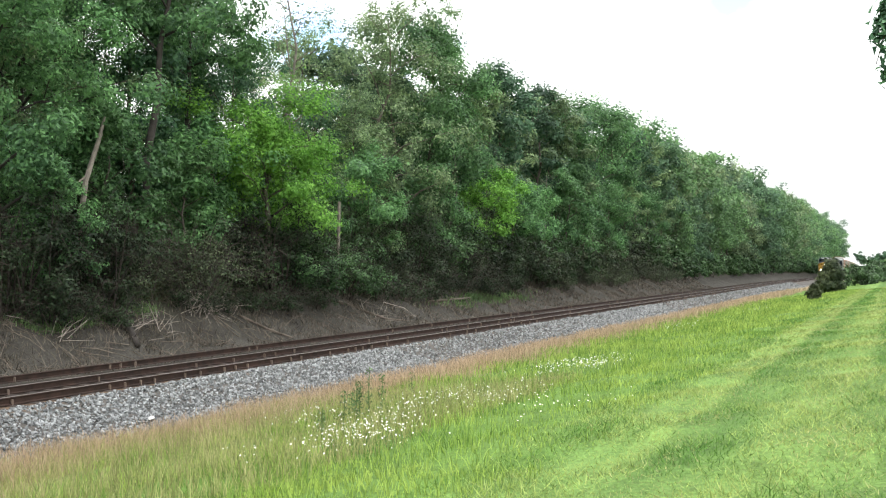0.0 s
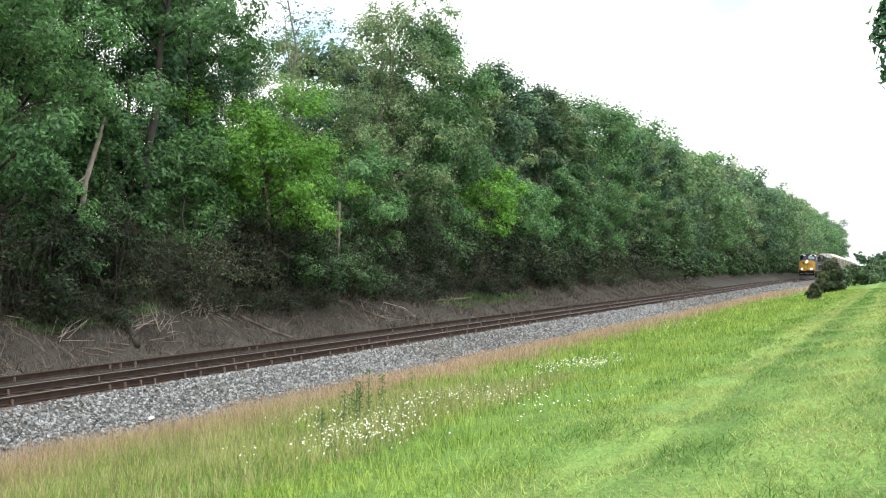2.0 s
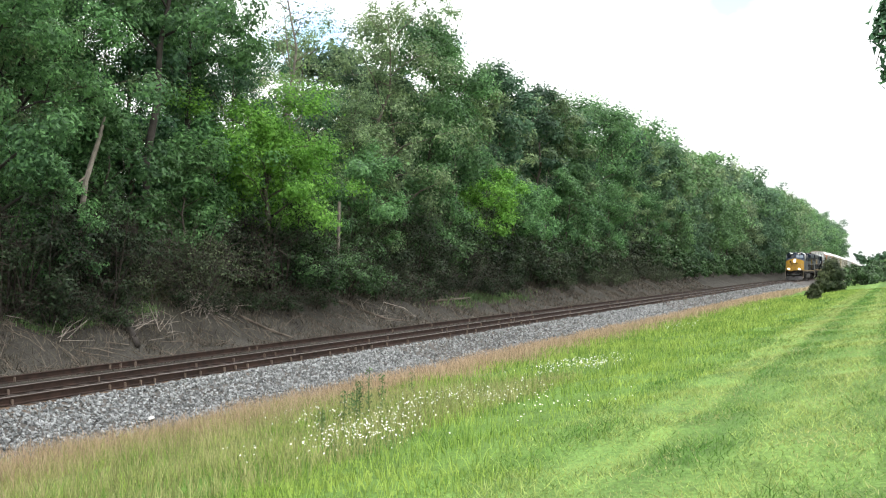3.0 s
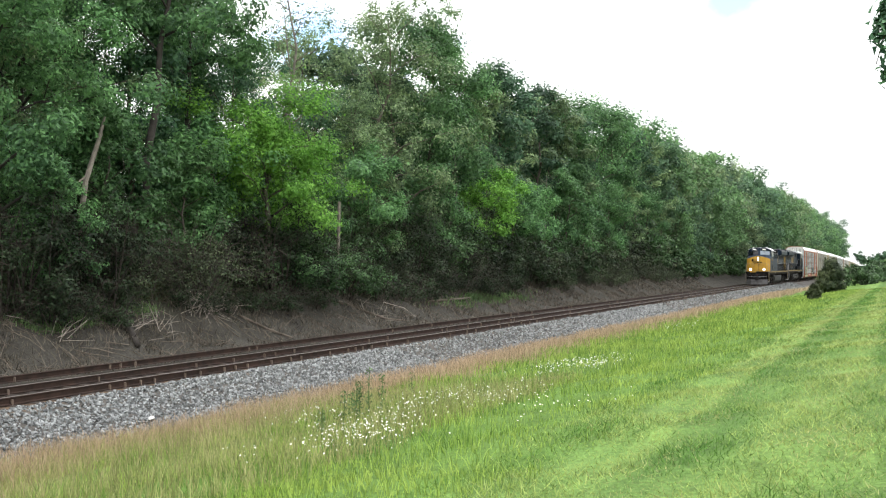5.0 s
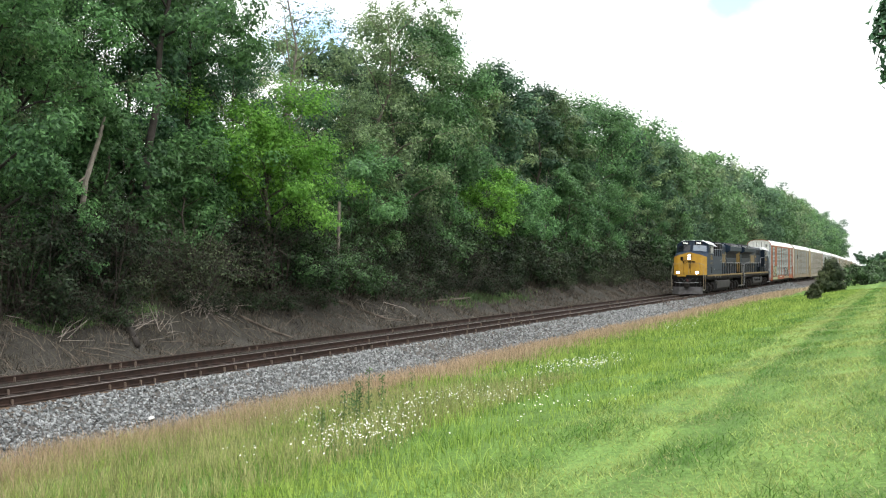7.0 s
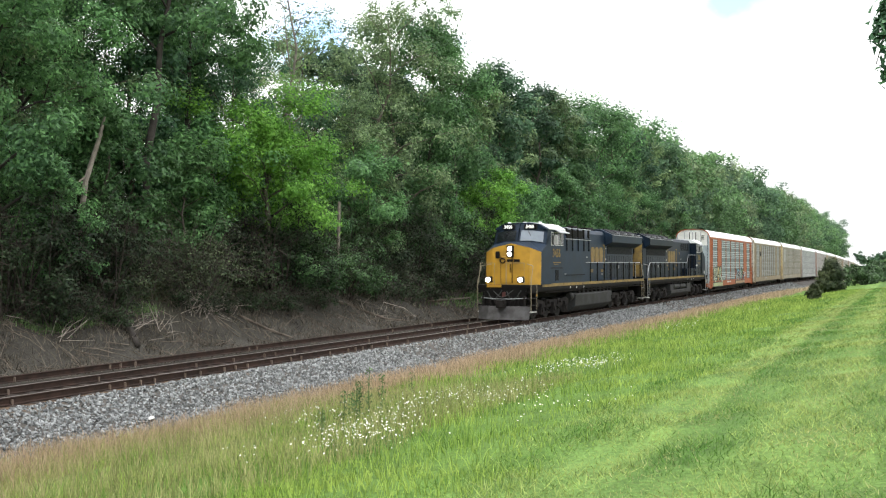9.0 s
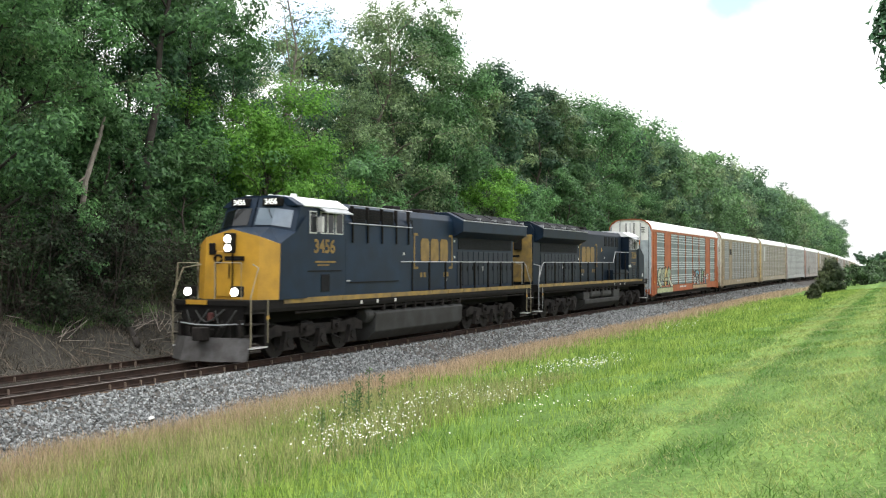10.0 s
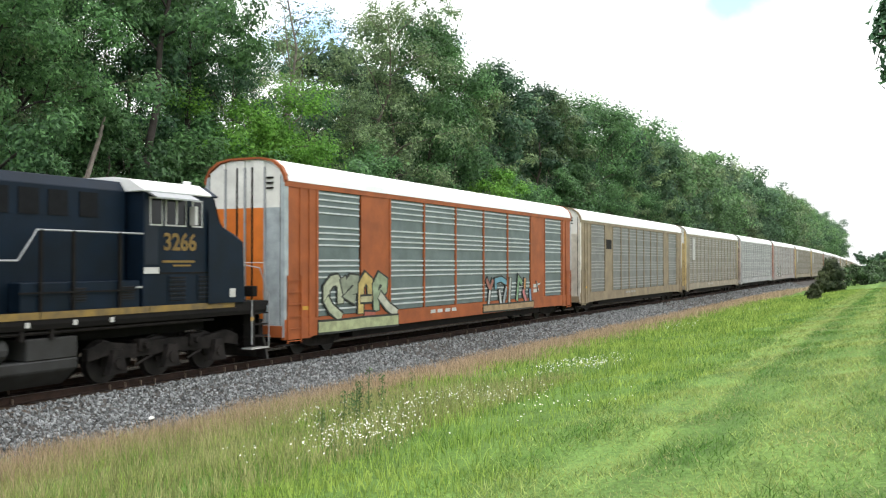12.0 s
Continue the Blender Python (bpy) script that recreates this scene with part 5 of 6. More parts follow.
            flat(x0 + 0.04, x1 - 0.04, 3.99, 4.64, M_GLASS, "pane", w, 0.02)
        w = flat(3.08, 3.13, 4.0, 4.64, M_FRAMEW, "window_bar", loco, 0.03)
        bm = prism(bmesh.new(), [(sy * 1.5, 4.78), (sy * 1.5, 4.83), (sy * 1.86, 4.66), (sy * 1.86, 4.62)], 2.6, 4.15, 'x')
        part("sunshade", bm, M_HANDRAIL, loco, "grey sunshade over the cab window")
        if sy < 0:
            turn = pose(0, 0, 0, 90, 0, 0)
        else:
            turn = pose(0, 0, 0, 90, 0, 180)
        lettering("side_number", number, 0.62, Matrix.Translation((2.95, sy * 1.508, 3.52)) @ turn, M_LETTER, loco)
        flat(2.4, 3.6, 3.0, 3.06, M_LETTER, "number_underline")
        flat(2.55, 3.2, 2.9, 2.95, M_LETTER, "number_underline")
        flat(2.75, 3.25, 2.05, 2.62, M_PANELDARK, "vent", lab="dark louvred vent")
        flat(1.8, 4.0, 2.71, 2.75, M_BLACK, "side_seam")
        flat(4.5, 7.9, 2.30, 2.34, M_BLACK, "side_seam")
        flat(4.3, 4.5, 2.36, 2.41, M_HANDRAIL, "grab_iron")
        part("mirror", box(bmesh.new(), 2.5, 2.62, *sorted((sy * 1.52, sy * 1.72)), 4.0, 4.5), M_FRAMEW, loco, bevel=0.01)
        for x in (5.2, 6.3, 7.6):
            flat(x, x + 0.12, 1.56, 1.68, M_FRAMEW, "reflector", d=0.006)
    # long hood
    wide_end, tail = (9.0, 20.3) if lead else (4.4, 21.1)
    if lead:
        bm = prism(bmesh.new(), [(-1.47, 1.87), (1.47, 1.87), (1.47, 4.45), (1.2, 4.95), (0.9, 5.08), (-0.9, 5.08), (-1.2, 4.95), (-1.47, 4.45)], 4.27, 9.0, 'x')
        part("equipment_hood", bm, paint, loco, "dark blue equipment hood", bevel=0.015)
        for sy in (-1, 1):
            for x in (4.75, 5.75, 6.75):
                p = part("grille", box(bmesh.new(), x, x + 0.8, *sorted((sy * 1.3, sy * 1.475)), 4.4, 4.9), M_PANELDARK, loco, "louvred air grille")
                for k in range(5):
                    part("louvre", box(bmesh.new(), x + 0.04, x + 0.76, *sorted((sy * 1.4, sy * 1.50)), 4.45 + k * 0.09, 4.485 + k * 0.09), M_GRIME, p)
            for x in (4.7, 5.7, 6.7, 7.75, 8.7):
                part("hood_rib", box(bmesh.new(), x - 0.03, x + 0.03, *sorted((sy * 1.4, sy * 1.52)), 3.7, 4.98), M_BLACK, loco)
            for z in (4.98, 4.36):
                part("hood_rail", tube(bmesh.new(), [(4.4, sy * 1.53, z), (8.9, sy * 1.53, z)], 0.02, 5), M_HANDRAIL, loco)
    bm = prism(bmesh.new(), [(-1.02, 1.87), (1.02, 1.87), (1.02, 4.8), (0.85, 5.05), (-0.85, 5.05), (-1.02, 4.8)], wide_end, tail, 'x')
    part("long_hood", bm, paint, loco, "dark blue long hood", bevel=0.015)
    for sy in (-1, 1):
        for k in range(11):
            x = 13.9 + k * 0.56
            p = part("hood_door", box(bmesh.new(), x, x + 0.5, *sorted((sy * 1.0, sy * 1.05)), 2.0, 3.5), M_DOOR, loco, bevel=0.012)
            part("latch", box(bmesh.new(), x + 0.4, x + 0.45, *sorted((sy * 1.045, sy * 1.075)), 2.65, 2.85), M_FRAMEW if k == 4 else M_GRIME, p)
        part("engine_screen", box(bmesh.new(), 14.0, 20.0, *sorted((sy * 1.0, sy * 1.045)), 3.6, 4.32), M_PANELDARK, loco, "dark radiator intake screen")
        for x in (5.3, 6.2, 7.0, 7.8) if not lead else (9.3,):
            part("hood_vent", box(bmesh.new(), x, x + 0.55, *sorted((sy * 1.0, sy * 1.04)), 4.1, 4.7), M_PANELDARK, loco)
        # side marking: plain yellow blocks between brackets
        for x0, x1, z0, z1 in ((9.95, 10.05, 2.75, 4.2), (10.05, 10.3, 4.1, 4.2), (10.05, 10.3, 2.75, 2.85), (13.35, 13.45, 2.75, 4.2), (13.1, 13.35, 4.1, 4.2), (13.1, 13.35, 2.75, 2.85)):
            part("bracket_bar", box(bmesh.new(), x0, x1, *sorted((sy * 1.0, sy * 1.035)), z0, z1), M_LETTER, loco)
        for k in range(3):
            x = 10.55 + k * 0.86
            o = [(x, 3.15), (x + 0.12, 3.02), (x + 0.6, 3.02), (x + 0.72, 3.15), (x + 0.72, 3.86), (x + 0.6, 4.0), (x + 0.12, 4.0), (x, 3.86)]
            part("marking_block", prism(bmesh.new(), o, *sorted((sy * 1.0, sy * 1.034)), 'y'), M_LETTER, loco, "yellow painted block marking" if k == 0 else "")
        for x in (10.5, 10.8, 12.6, 12.9):
            part("small_marking", box(bmesh.new(), x, x + 0.16, *sorted((sy * 1.0, sy * 1.033)), 2.42, 2.62), M_LETTER, loco)
        for x, z in ((8.3, 3.3), (13.55, 4.3), (13.6, 3.9), (13.6, 3.2), (12.8, 2.25), (14.6, 2.5)):
            part("decal", box(bmesh.new(), x, x + 0.1, *sorted((sy * 1.0, sy * (1.037 if x > 9 or not lead else 1.476)) if x > 9 or not lead else sorted((sy * 1.46, sy * 1.476))), z, z + 0.1), M_FRAMEW, loco)
    if not lead:
        for sy in (-1, 1):
            for x0, x1 in ((1.62, 2.3), (2.7, 3.4)):
                lv = part("cab_louvre_panel", box(bmesh.new(), x0, x1, *sorted((sy * 1.49, sy * 1.512)), 1.96, 2.68), paint, loco, "dark slatted vent panel")
                for k in range(11):
                    part("slat", box(bmesh.new(), x0 + 0.05, x1 - 0.05, *sorted((sy * 1.5, sy * 1.535)), 2.0 + k * 0.06, 2.025 + k * 0.06), M_DOOR if k % 2 else M_GRIME, lv)
            for x0 in (4.5, 6.0):
                lv = part("locker_vent", box(bmesh.new(), x0, x0 + 0.5, *sorted((sy * 1.43, sy * 1.452)), 2.08, 2.42), M_DOOR, loco)
                for k in range(5):
                    part("slat", box(bmesh.new(), x0 + 0.03, x0 + 0.47, *sorted((sy * 1.44, sy * 1.475)), 2.11 + k * 0.065, 2.14 + k * 0.065), M_GRIME, lv)
            part("white_plate", box(bmesh.new(), 0.78, 1.02, *sorted((sy * 1.55, sy * 1.572)), 2.03, 2.27), M_FRAMEW, loco, "small square white plate")
            part("white_plate", box(bmesh.new(), 3.72, 4.24, *sorted((sy * 1.49, sy * 1.516)), 2.72, 2.88), M_FRAMEW, loco)
            part("yellow_decal", box(bmesh.new(), 8.9, 9.02, *sorted((sy * 1.0, sy * 1.03)), 3.72, 3.98), M_YELLOW, loco)
            part("cab_door", box(bmesh.new(), 3.75, 4.2, *sorted((sy * 1.49, sy * 1.51)), 2.95, 4.6), M_DOOR, loco, bevel=0.01)
    # radiator wings
    bm = prism(bmesh.new(), [(-1.52, 4.35), (-0.95, 4.05), (0.95, 4.05), (1.52, 4.35), (1.54, 4.82), (0.7, 5.22), (-0.7, 5.22), (-1.54, 4.82)], 13.5, 20.9, 'x')
    wing = part("radiator_wing", bm, paint, loco, "flared radiator cab with a dark screened top", bevel=0.02)
    for k in range(4):
        x = 13.9 + k * 1.72
        for sy in (-1, 1):
            bm = bmesh.new()
            vs = [bm.verts.new(p) for p in ((x, sy * 1.48, 4.865), (x + 1.52, sy * 1.48, 4.865), (x + 1.52, sy * 0.74, 5.215), (x, sy * 0.74, 5.215))]
            f = bm.faces.new(vs)
            ex = bmesh.ops.extrude_face_region(bm, geom=[f])
            bmesh.ops.translate(bm, vec=(0, sy * 0.012, 0.03), verts=[v for v in ex["geom"] if isinstance(v, bmesh.types.BMVert)])
            part("roof_screen", bm, M_PANELDARK, wing)
            part("roof_rib", box(bmesh.new(), x + 1.55, x + 1.61, *sorted((sy * 0.6, sy * 1.45)), 4.86, 5.02), M_HANDRAIL, wing)
    for sy in (-1, 1):
        part("roof_edge", tube(bmesh.new(), [(13.5, sy * 1.54, 4.83), (20.9, sy * 1.54, 4.83)], 0.022, 5), M_HANDRAIL, wing)
    part("exhaust_stack", box(bmesh.new(), 11.6, 12.9, -0.45, 0.45, 5.0, 5.26), M_BLACK, loco, bevel=0.03)
    part("horn", box(bmesh.new(), 9.6, 10.3, -0.25, 0.25, 5.04, 5.3), M_BLACK, loco, bevel=0.04)
    # rear end
    part("rear_panel", box(bmesh.new(), tail, tail + 0.08, -0.98, 0.98, 2.0, 4.5), M_STRIPE, loco, "dusty yellow rear end panel", bevel=0.02)
    part("rear_vent", box(bmesh.new(), tail + 0.07, tail + 0.11, -0.9, -0.35, 3.85, 4.4), M_DOOR, loco, "dark vent in the rear panel", bevel=0.01)
    part("rear_seam", box(bmesh.new(), tail + 0.07, tail + 0.095, -0.32, -0.29, 2.1, 4.4), M_BLACK, loco)
    lights = part("rear_light_box", box(bmesh.new(), tail + 0.07, tail + 0.2, 0.0, 0.42, 3.7, 4.5), M_BLACK, loco, "black rear headlight box", bevel=0.02)
    for y in (0.1, 0.32):
        part("rear_lens", disc(bmesh.new(), (tail + 0.2, y, 4.34), 0.08, (1, 0, 0), 0.03), M_FRAMEW, lights)
    for y in (0.1, 0.0, -0.14):
        part("rear_marking", box(bmesh.new(), tail + 0.07, tail + 0.092, y, y + 0.2, 3.3, 3.42), M_BLACK, loco)
    for y in (-0.6, 0.6):
        part("rear_grab_rail", tube(bmesh.new(), [(tail + 0.5, y, 1.9), (tail + 0.5, y, 3.0), (tail + 0.5, y * 0.4, 3.0)], 0.02, 6), M_HANDRAIL, loco)
    # walkway handrails
    for sy in (-1, 1):
        y = sy * 1.47
        x0 = 8.1 if lead else 7.9
        pts = [(x0, y, 3.04), (20.6, y, 3.04), (20.9, y, 2.9), (21.45, y, 2.1)]
        if not lead:
            pts = [(4.1, y, 3.73), (7.4, y, 3.73)] + pts
        part("handrail", tube(bmesh.new(), pts, 0.024, 6), M_HANDRAIL, loco, "grey walkway handrail")
        k = 0
        while x0 + 0.3 + k * 1.45 < 20.6:
            xx = x0 + 0.9 + k * 1.45
            part("stanchion", box(bmesh.new(), xx - 0.035, xx + 0.035, y - 0.035, y + 0.035, 1.85, 3.05), M_BLACK, loco)
            k += 1
        if not lead:
            for xx in (5.0, 6.4, 7.3):
                part("stanchion", box(bmesh.new(), xx - 0.035, xx + 0.035, y - 0.035, y + 0.035, 1.85, 3.74), M_BLACK, loco)
            part("battery_box", box(bmesh.new(), 4.3, 7.8, *sorted((sy * 1.03, sy * 1.44)), 1.88, 2.55), paint, loco, bevel=0.02)
        # end steps front and rear
        for xa, xb in ((-0.85, -0.05), (21.5, 20.95)):
            st = part("step_well", box(bmesh.new(), *sorted((xa + (xb - xa) * 0.82, xb)), *sorted((sy * 1.2, sy * 1.5)), 0.55, 1.75), M_BLACK, loco)
            for z in (0.45, 0.8, 1.15, 1.48):
                part("step", box(bmesh.new(), *sorted((xa, xb)), *sorted((sy * 1.12, sy * 1.5)), z, z + 0.04), M_FRAMEW if z < 0.5 else M_GRIME, st)
            part("step_marker", disc(bmesh.new(), (xb, sy * 1.5, 1.35), 0.07, (0, sy, 0), 0.015, 12), M_YELLOW, st)
            mat = M_KHAKI if lead else M_HANDRAIL
            part("step_rail", tube(bmesh.new(), [(xa, sy * 1.5, 0.5), (xa, sy * 1.5, 2.0), (xa + (xb - xa) * 0.5, sy * 1.46, 2.85), (xa + (xb - xa) * 0.9, sy * 1.0, 2.95)], 0.022, 6), mat, loco)
            part("step_rail", tube(bmesh.new(), [(xb, sy * 1.5, 0.6), (xb, sy * 1.5, 1.9)], 0.022, 6), mat, loco)
    mat = M_KHAKI if lead else M_HANDRAIL
    for y0, y1 in ((0.55, 1.35), (-1.1, -0.1)):
        part("front_rail", tube(bmesh.new(), [(-0.8, y0, 1.9), (-0.8, y0, 3.0), (-0.8, y1, 3.0), (-0.8, y1 + (0.12 if y1 > 1 else 0), 1.9)], 0.022, 6), mat, loco, "front platform handrail")
    for y0, y1, sag in ((0.95, 0.1, 0.3), (-0.15, -0.95, 0.34), (0.6, -0.5, 0.2)):
        part("drooping_hose", tube(bmesh.new(), [(-0.84, y0, 1.55), (-0.98, y0 * 0.7 + y1 * 0.3, 1.5 - sag), (-1.0, (y0 + y1) / 2, 1.42 - sag), (-0.98, y0 * 0.3 + y1 * 0.7, 1.5 - sag), (-0.84, y1, 1.6)], 0.028, 6), M_TANK, loco)
    for y in (-1.15, -0.8, 0.8, 1.15):
        part("pilot_bracket", box(bmesh.new(), -0.95, -0.8, y - 0.05, y + 0.05, 0.78, 1.3), M_GRIME, loco)
    part("front_stripe", box(bmesh.new(), -0.88, -0.84, 0.15, 0.95, 1.74, 1.88), M_YELLOW, loco, "yellow stripe over the coupler")
    # pilot, coupler, hoses
    bm = bmesh.new()
    pl = [(-0.75, -1.42), (-1.12, -0.75), (-1.18, 0.0), (-1.12, 0.75), (-0.75, 1.42)]
    lo = [bm.verts.new((x - 0.22, y * 0.99, 0.1)) for x, y in pl]
    hi = [bm.verts.new((x, y, 0.78)) for x, y in pl]
    for i in range(4):
        bm.faces.new((lo[i], lo[i + 1], hi[i + 1], hi[i]))
    ex = bmesh.ops.extrude_face_region(bm, geom=list(bm.faces))
    bmesh.ops.translate(bm, vec=(0.08, 0, 0), verts=[v for v in ex["geom"] if isinstance(v, bmesh.types.BMVert)])
    part("pilot_plow", bm, M_PLOW, loco, "scuffed grey steel snow plow")
    for xe, d in ((-0.8, -1), (21.5, 1)):
        part("pilot_sheet", box(bmesh.new(), *sorted((xe, xe - d * 0.06)), -1.2, 1.2, 0.75, 1.74), M_BLACK, loco)
        bm = box(bmesh.new(), *sorted((xe, xe + d * 0.45)), -0.13, 0.13, 0.78, 1.02)
        box(bm, *sorted((xe + d * 0.35, xe + d * 0.68)), -0.24, 0.2, 0.7, 1.1)
        part("coupler", bm, M_GRIME, loco, "knuckle coupler", bevel=0.03)
        for y in (-0.62, -0.42, 0.42, 0.62):
            part("air_hose", tube(bmesh.new(), [(xe + d * 0.03, y, 1.25), (xe + d * 0.25, y * 1.1, 1.0), (xe + d * 0.3, y * 0.8, 0.65), (xe + d * 0.28, y * 0.55, 0.5)], 0.03, 6), M_GRIME, loco)
        part("uncoupling_bar", tube(bmesh.new(), [(xe + d * 0.1, -1.25, 1.2), (xe + d * 0.3, -0.4, 1.15), (xe + d * 0.3, 0.4, 1.15), (xe + d * 0.1, 1.25, 1.2)], 0.02, 5), M_HANDRAIL, loco)
        part("hose_bracket", box(bmesh.new(), *sorted((xe, xe + d * 0.1)), -0.08, 0.08, 1.25, 1.5), M_RED, loco)
    # fuel tank and reservoirs
    if lead:
        bm = prism(bmesh.new(), [(-1.0, 0.16), (1.0, 0.16), (1.4, 0.5), (1.45, 1.18), (1.3, 1.26), (-1.3, 1.26), (-1.45, 1.18), (-1.4, 0.5)], 6.35, 13.6, 'x')
        part("fuel_tank", bm, M_TANK, loco, "long dusty grey fuel tank", bevel=0.03)
    else:
        bm = prism(bmesh.new(), [(-0.9, 0.16), (0.9, 0.16), (1.4, 0.55), (1.42, 0.8), (-1.42, 0.8), (-1.4, 0.55)], 6.2, 13.6, 'x')
        box(bm, 6.2, 7.6, -1.4, 1.4, 0.8, 1.3)
        box(bm, 12.5, 13.6, -1.35, 1.35, 0.8, 1.25)
        part("fuel_tank", bm, M_TANK, loco, "low dusty grey fuel tank", bevel=0.03)
    for sy in (-1, 1):
        for x in ((8.0, 10.3) if not lead else (5.9,)):
            part("air_reservoir", tube(bmesh.new(), [(x, sy * 1.12, 1.1), (x + 0.08, sy * 1.12, 1.1), (x + 1.85 if not lead else x + 0.4, sy * 1.12, 1.1), (x + 1.95 if not lead else x + 0.45, sy * 1.12, 1.1)], [0.2, 0.27, 0.27, 0.2], 14), M_TANK, loco, "cylindrical air reservoir")
        for k in range(9):
            x = 6.9 + k * 0.8
            part("pipe_bracket", box(bmesh.new(), x, x + 0.1, *sorted((sy * 1.3, sy * 1.45)), 1.26, 1.5), M_GRIME, loco)
        part("side_pipe", tube(bmesh.new(), [(1.5, sy * 1.38, 1.42), (20.8, sy * 1.38, 1.42)], 0.04, 6), M_GRIME, loco)
    wheels = bogie(loco, 3.0, (1.2, 3.05, 4.9), not lead) + bogie(loco, 17.2, (15.35, 17.2, 19.05), not lead)
    return loco, wheels


LEAD, wheels_a = locomotive("dark blue diesel locomotive with a yellow nose and lit lamps", "3456", True)
TRAIL, wheels_b = locomotive("dark blue trailing diesel locomotive running backwards", "3266", False)

# ---- autorack cars ----


def autorack(label, frame_c, panel_c, bar_c, end_c, post_c, cols, solids, roof_c=(0.8, 0.81, 0.81)):
    """An enclosed car carrier. x runs back from its leading end, z up from the rail."""
    car = thing("autorack_car", label, "railway car", group="autorack cars of the train")
    mf = material("car_frame_paint", frame_c, 0.65, vary=0.3, scale=1.3, fine=25, bump=0.08, second=tuple(c * 0.68 for c in frame_c))
    mp = material("galvanised_panel", panel_c, 0.55, 0.25, vary=0.25, scale=1.5, fine=20, bump=0.05)
    mb = material("panel_rib", bar_c, 0.5, 0.2, vary=0.2, scale=2.5, fine=25, bump=0)
    me_ = material("end_door_paint", end_c, 0.6, vary=0.25, scale=1.5, fine=25, bump=0.05)
    mw = material("end_white_paint", (0.72, 0.72, 0.68), 0.6, vary=0.18, scale=1.5, fine=20, bump=0.05)
    mk = material("corner_post_paint", post_c, 0.55, vary=0.3, scale=2.5, fine=25)
    mr = material("car_roof_paint", roof_c, 0.6, vary=0.14, scale=0.8, fine=15, bump=0.05)
    L = 26.9
    # underframe, its box widened as dark filling for the shade beneath the floor
    bm = box(bmesh.new(), 4.3, L - 4.3, -1.3, 1.3, 0.42, 1.0)
    box(bm, 0.4, L - 0.4, -0.4, 0.4, 0.62, 0.99)
    for x in range(4, 24, 3):
        box(bm, x, x + 0.15, -1.35, 1.35, 0.72, 0.95)
    part("underframe", bm, M_BLACK, car)
    part("floor_deck", box(bmesh.new(), 0.15, L - 0.15, -1.5, 1.5, 0.98, 1.08), M_BLACK, car)
    for sy in (-1, 1):
        o = [(0.0, 0.62), (1.3, 0.6), (1.6, 0.66), (5.2, 0.7), (L - 5.2, 0.7), (L - 1.6, 0.66), (L - 1.3, 0.6), (L, 0.62), (L, 1.24), (0.0, 1.24)]
        part("side_sill", prism(bmesh.new(), o, *sorted((sy * 1.46, sy * 1.575)), 'y'), mf, car)
        part("eave_rail", box(bmesh.new(), 0.0, L, *sorted((sy * 1.46, sy * 1.585)), 5.37, 5.55), mf, car)
        for x0, x1 in solids:
            part("solid_panel", box(bmesh.new(), x0, x1, *sorted((sy * 1.5, sy * 1.56)), 1.24, 5.37), mf, car)
        for x0, x1 in cols:
            face = [(sy * 1.53, 1.26)]
            for z in (1.46, 1.65, 1.84, 2.02, 2.52, 2.71, 2.9, 3.08, 3.58, 3.78, 3.98, 4.18, 4.64, 4.86, 5.07, 5.27):
                face += [(sy * 1.53, z - 0.03), (sy * 1.562, z - 0.025), (sy * 1.562, z + 0.025), (sy * 1.53, z + 0.03)]
            face += [(sy * 1.53, 5.36), (sy * 1.5, 5.36), (sy * 1.5, 1.26)]
            bm = prism(bmesh.new(), face, x0 + 0.06, x1 - 0.06, 'x')
            for f in bm.faces:
                if len(f.verts) == 4 and abs(f.calc_center_median().y) > 1.54:
                    f.material_index = 1
            part("screen_panel", bm, [mp, mb], car)
            part("post", box(bmesh.new(), x0 - 0.06, x0 + 0.06, *sorted((sy * 1.5, sy * 1.583)), 1.24, 5.37), mf, car)
        x_last = max(b for a, b in cols)
        part("post", box(bmesh.new(), x_last - 0.06, x_last + 0.06, *sorted((sy * 1.5, sy * 1.583)), 1.24, 5.37), mf, car)
        for x in (0.85, 1.35, L - 0.9, L - 1.4):
            part("post", box(bmesh.new(), x - 0.07, x + 0.07, *sorted((sy * 1.5, sy * 1.59)), 0.65, 5.37), mf, car)
        for x0 in (0.12, L - 0.85):
            lad = part("ladder", box(bmesh.new(), x0, x0 + 0.03, *sorted((sy * 1.57, sy * 1.62)), 0.5, 2.6), mf, car)
            part("ladder_stile", box(bmesh.new(), x0 + 0.7, x0 + 0.73, *sorted((sy * 1.57, sy * 1.62)), 0.5, 2.6), mf, lad)
            for k in range(6):
                part("rung", box(bmesh.new(), x0 + 0.03, x0 + 0.7, *sorted((sy * 1.59, sy * 1.615)), 0.55 + 0.38 * k, 0.58 + 0.38 * k), mf, lad)
        part("yellow_mark", box(bmesh.new(), 0.95, 1.25, *sorted((sy * 1.55, sy * 1.575)), 1.5, 1.62), M_YELLOW, car)
        # data lettering as bars
        for x in (9.7, 10.3, 11.0, 11.6):
            part("data_bar", box(bmesh.new(), x, x + 0.42, *sorted((sy * 1.55, sy * 1.579)), 0.98, 1.12), mb, car)
    # roof
    arc = [(-1.6, 5.54), (-1.56, 5.74), (-1.42, 5.98), (-1.1, 6.2), (-0.6, 6.3), (0.6, 6.3), (1.1, 6.2), (1.42, 5.98), (1.56, 5.74), (1.6, 5.54)]
    part("roof", prism(bmesh.new(), arc, 0.1, L - 0.1, 'x'), mr, car, "curved pale metal roof")
    ring = [(y * 1.012, z + 0.015) for y, z in arc]
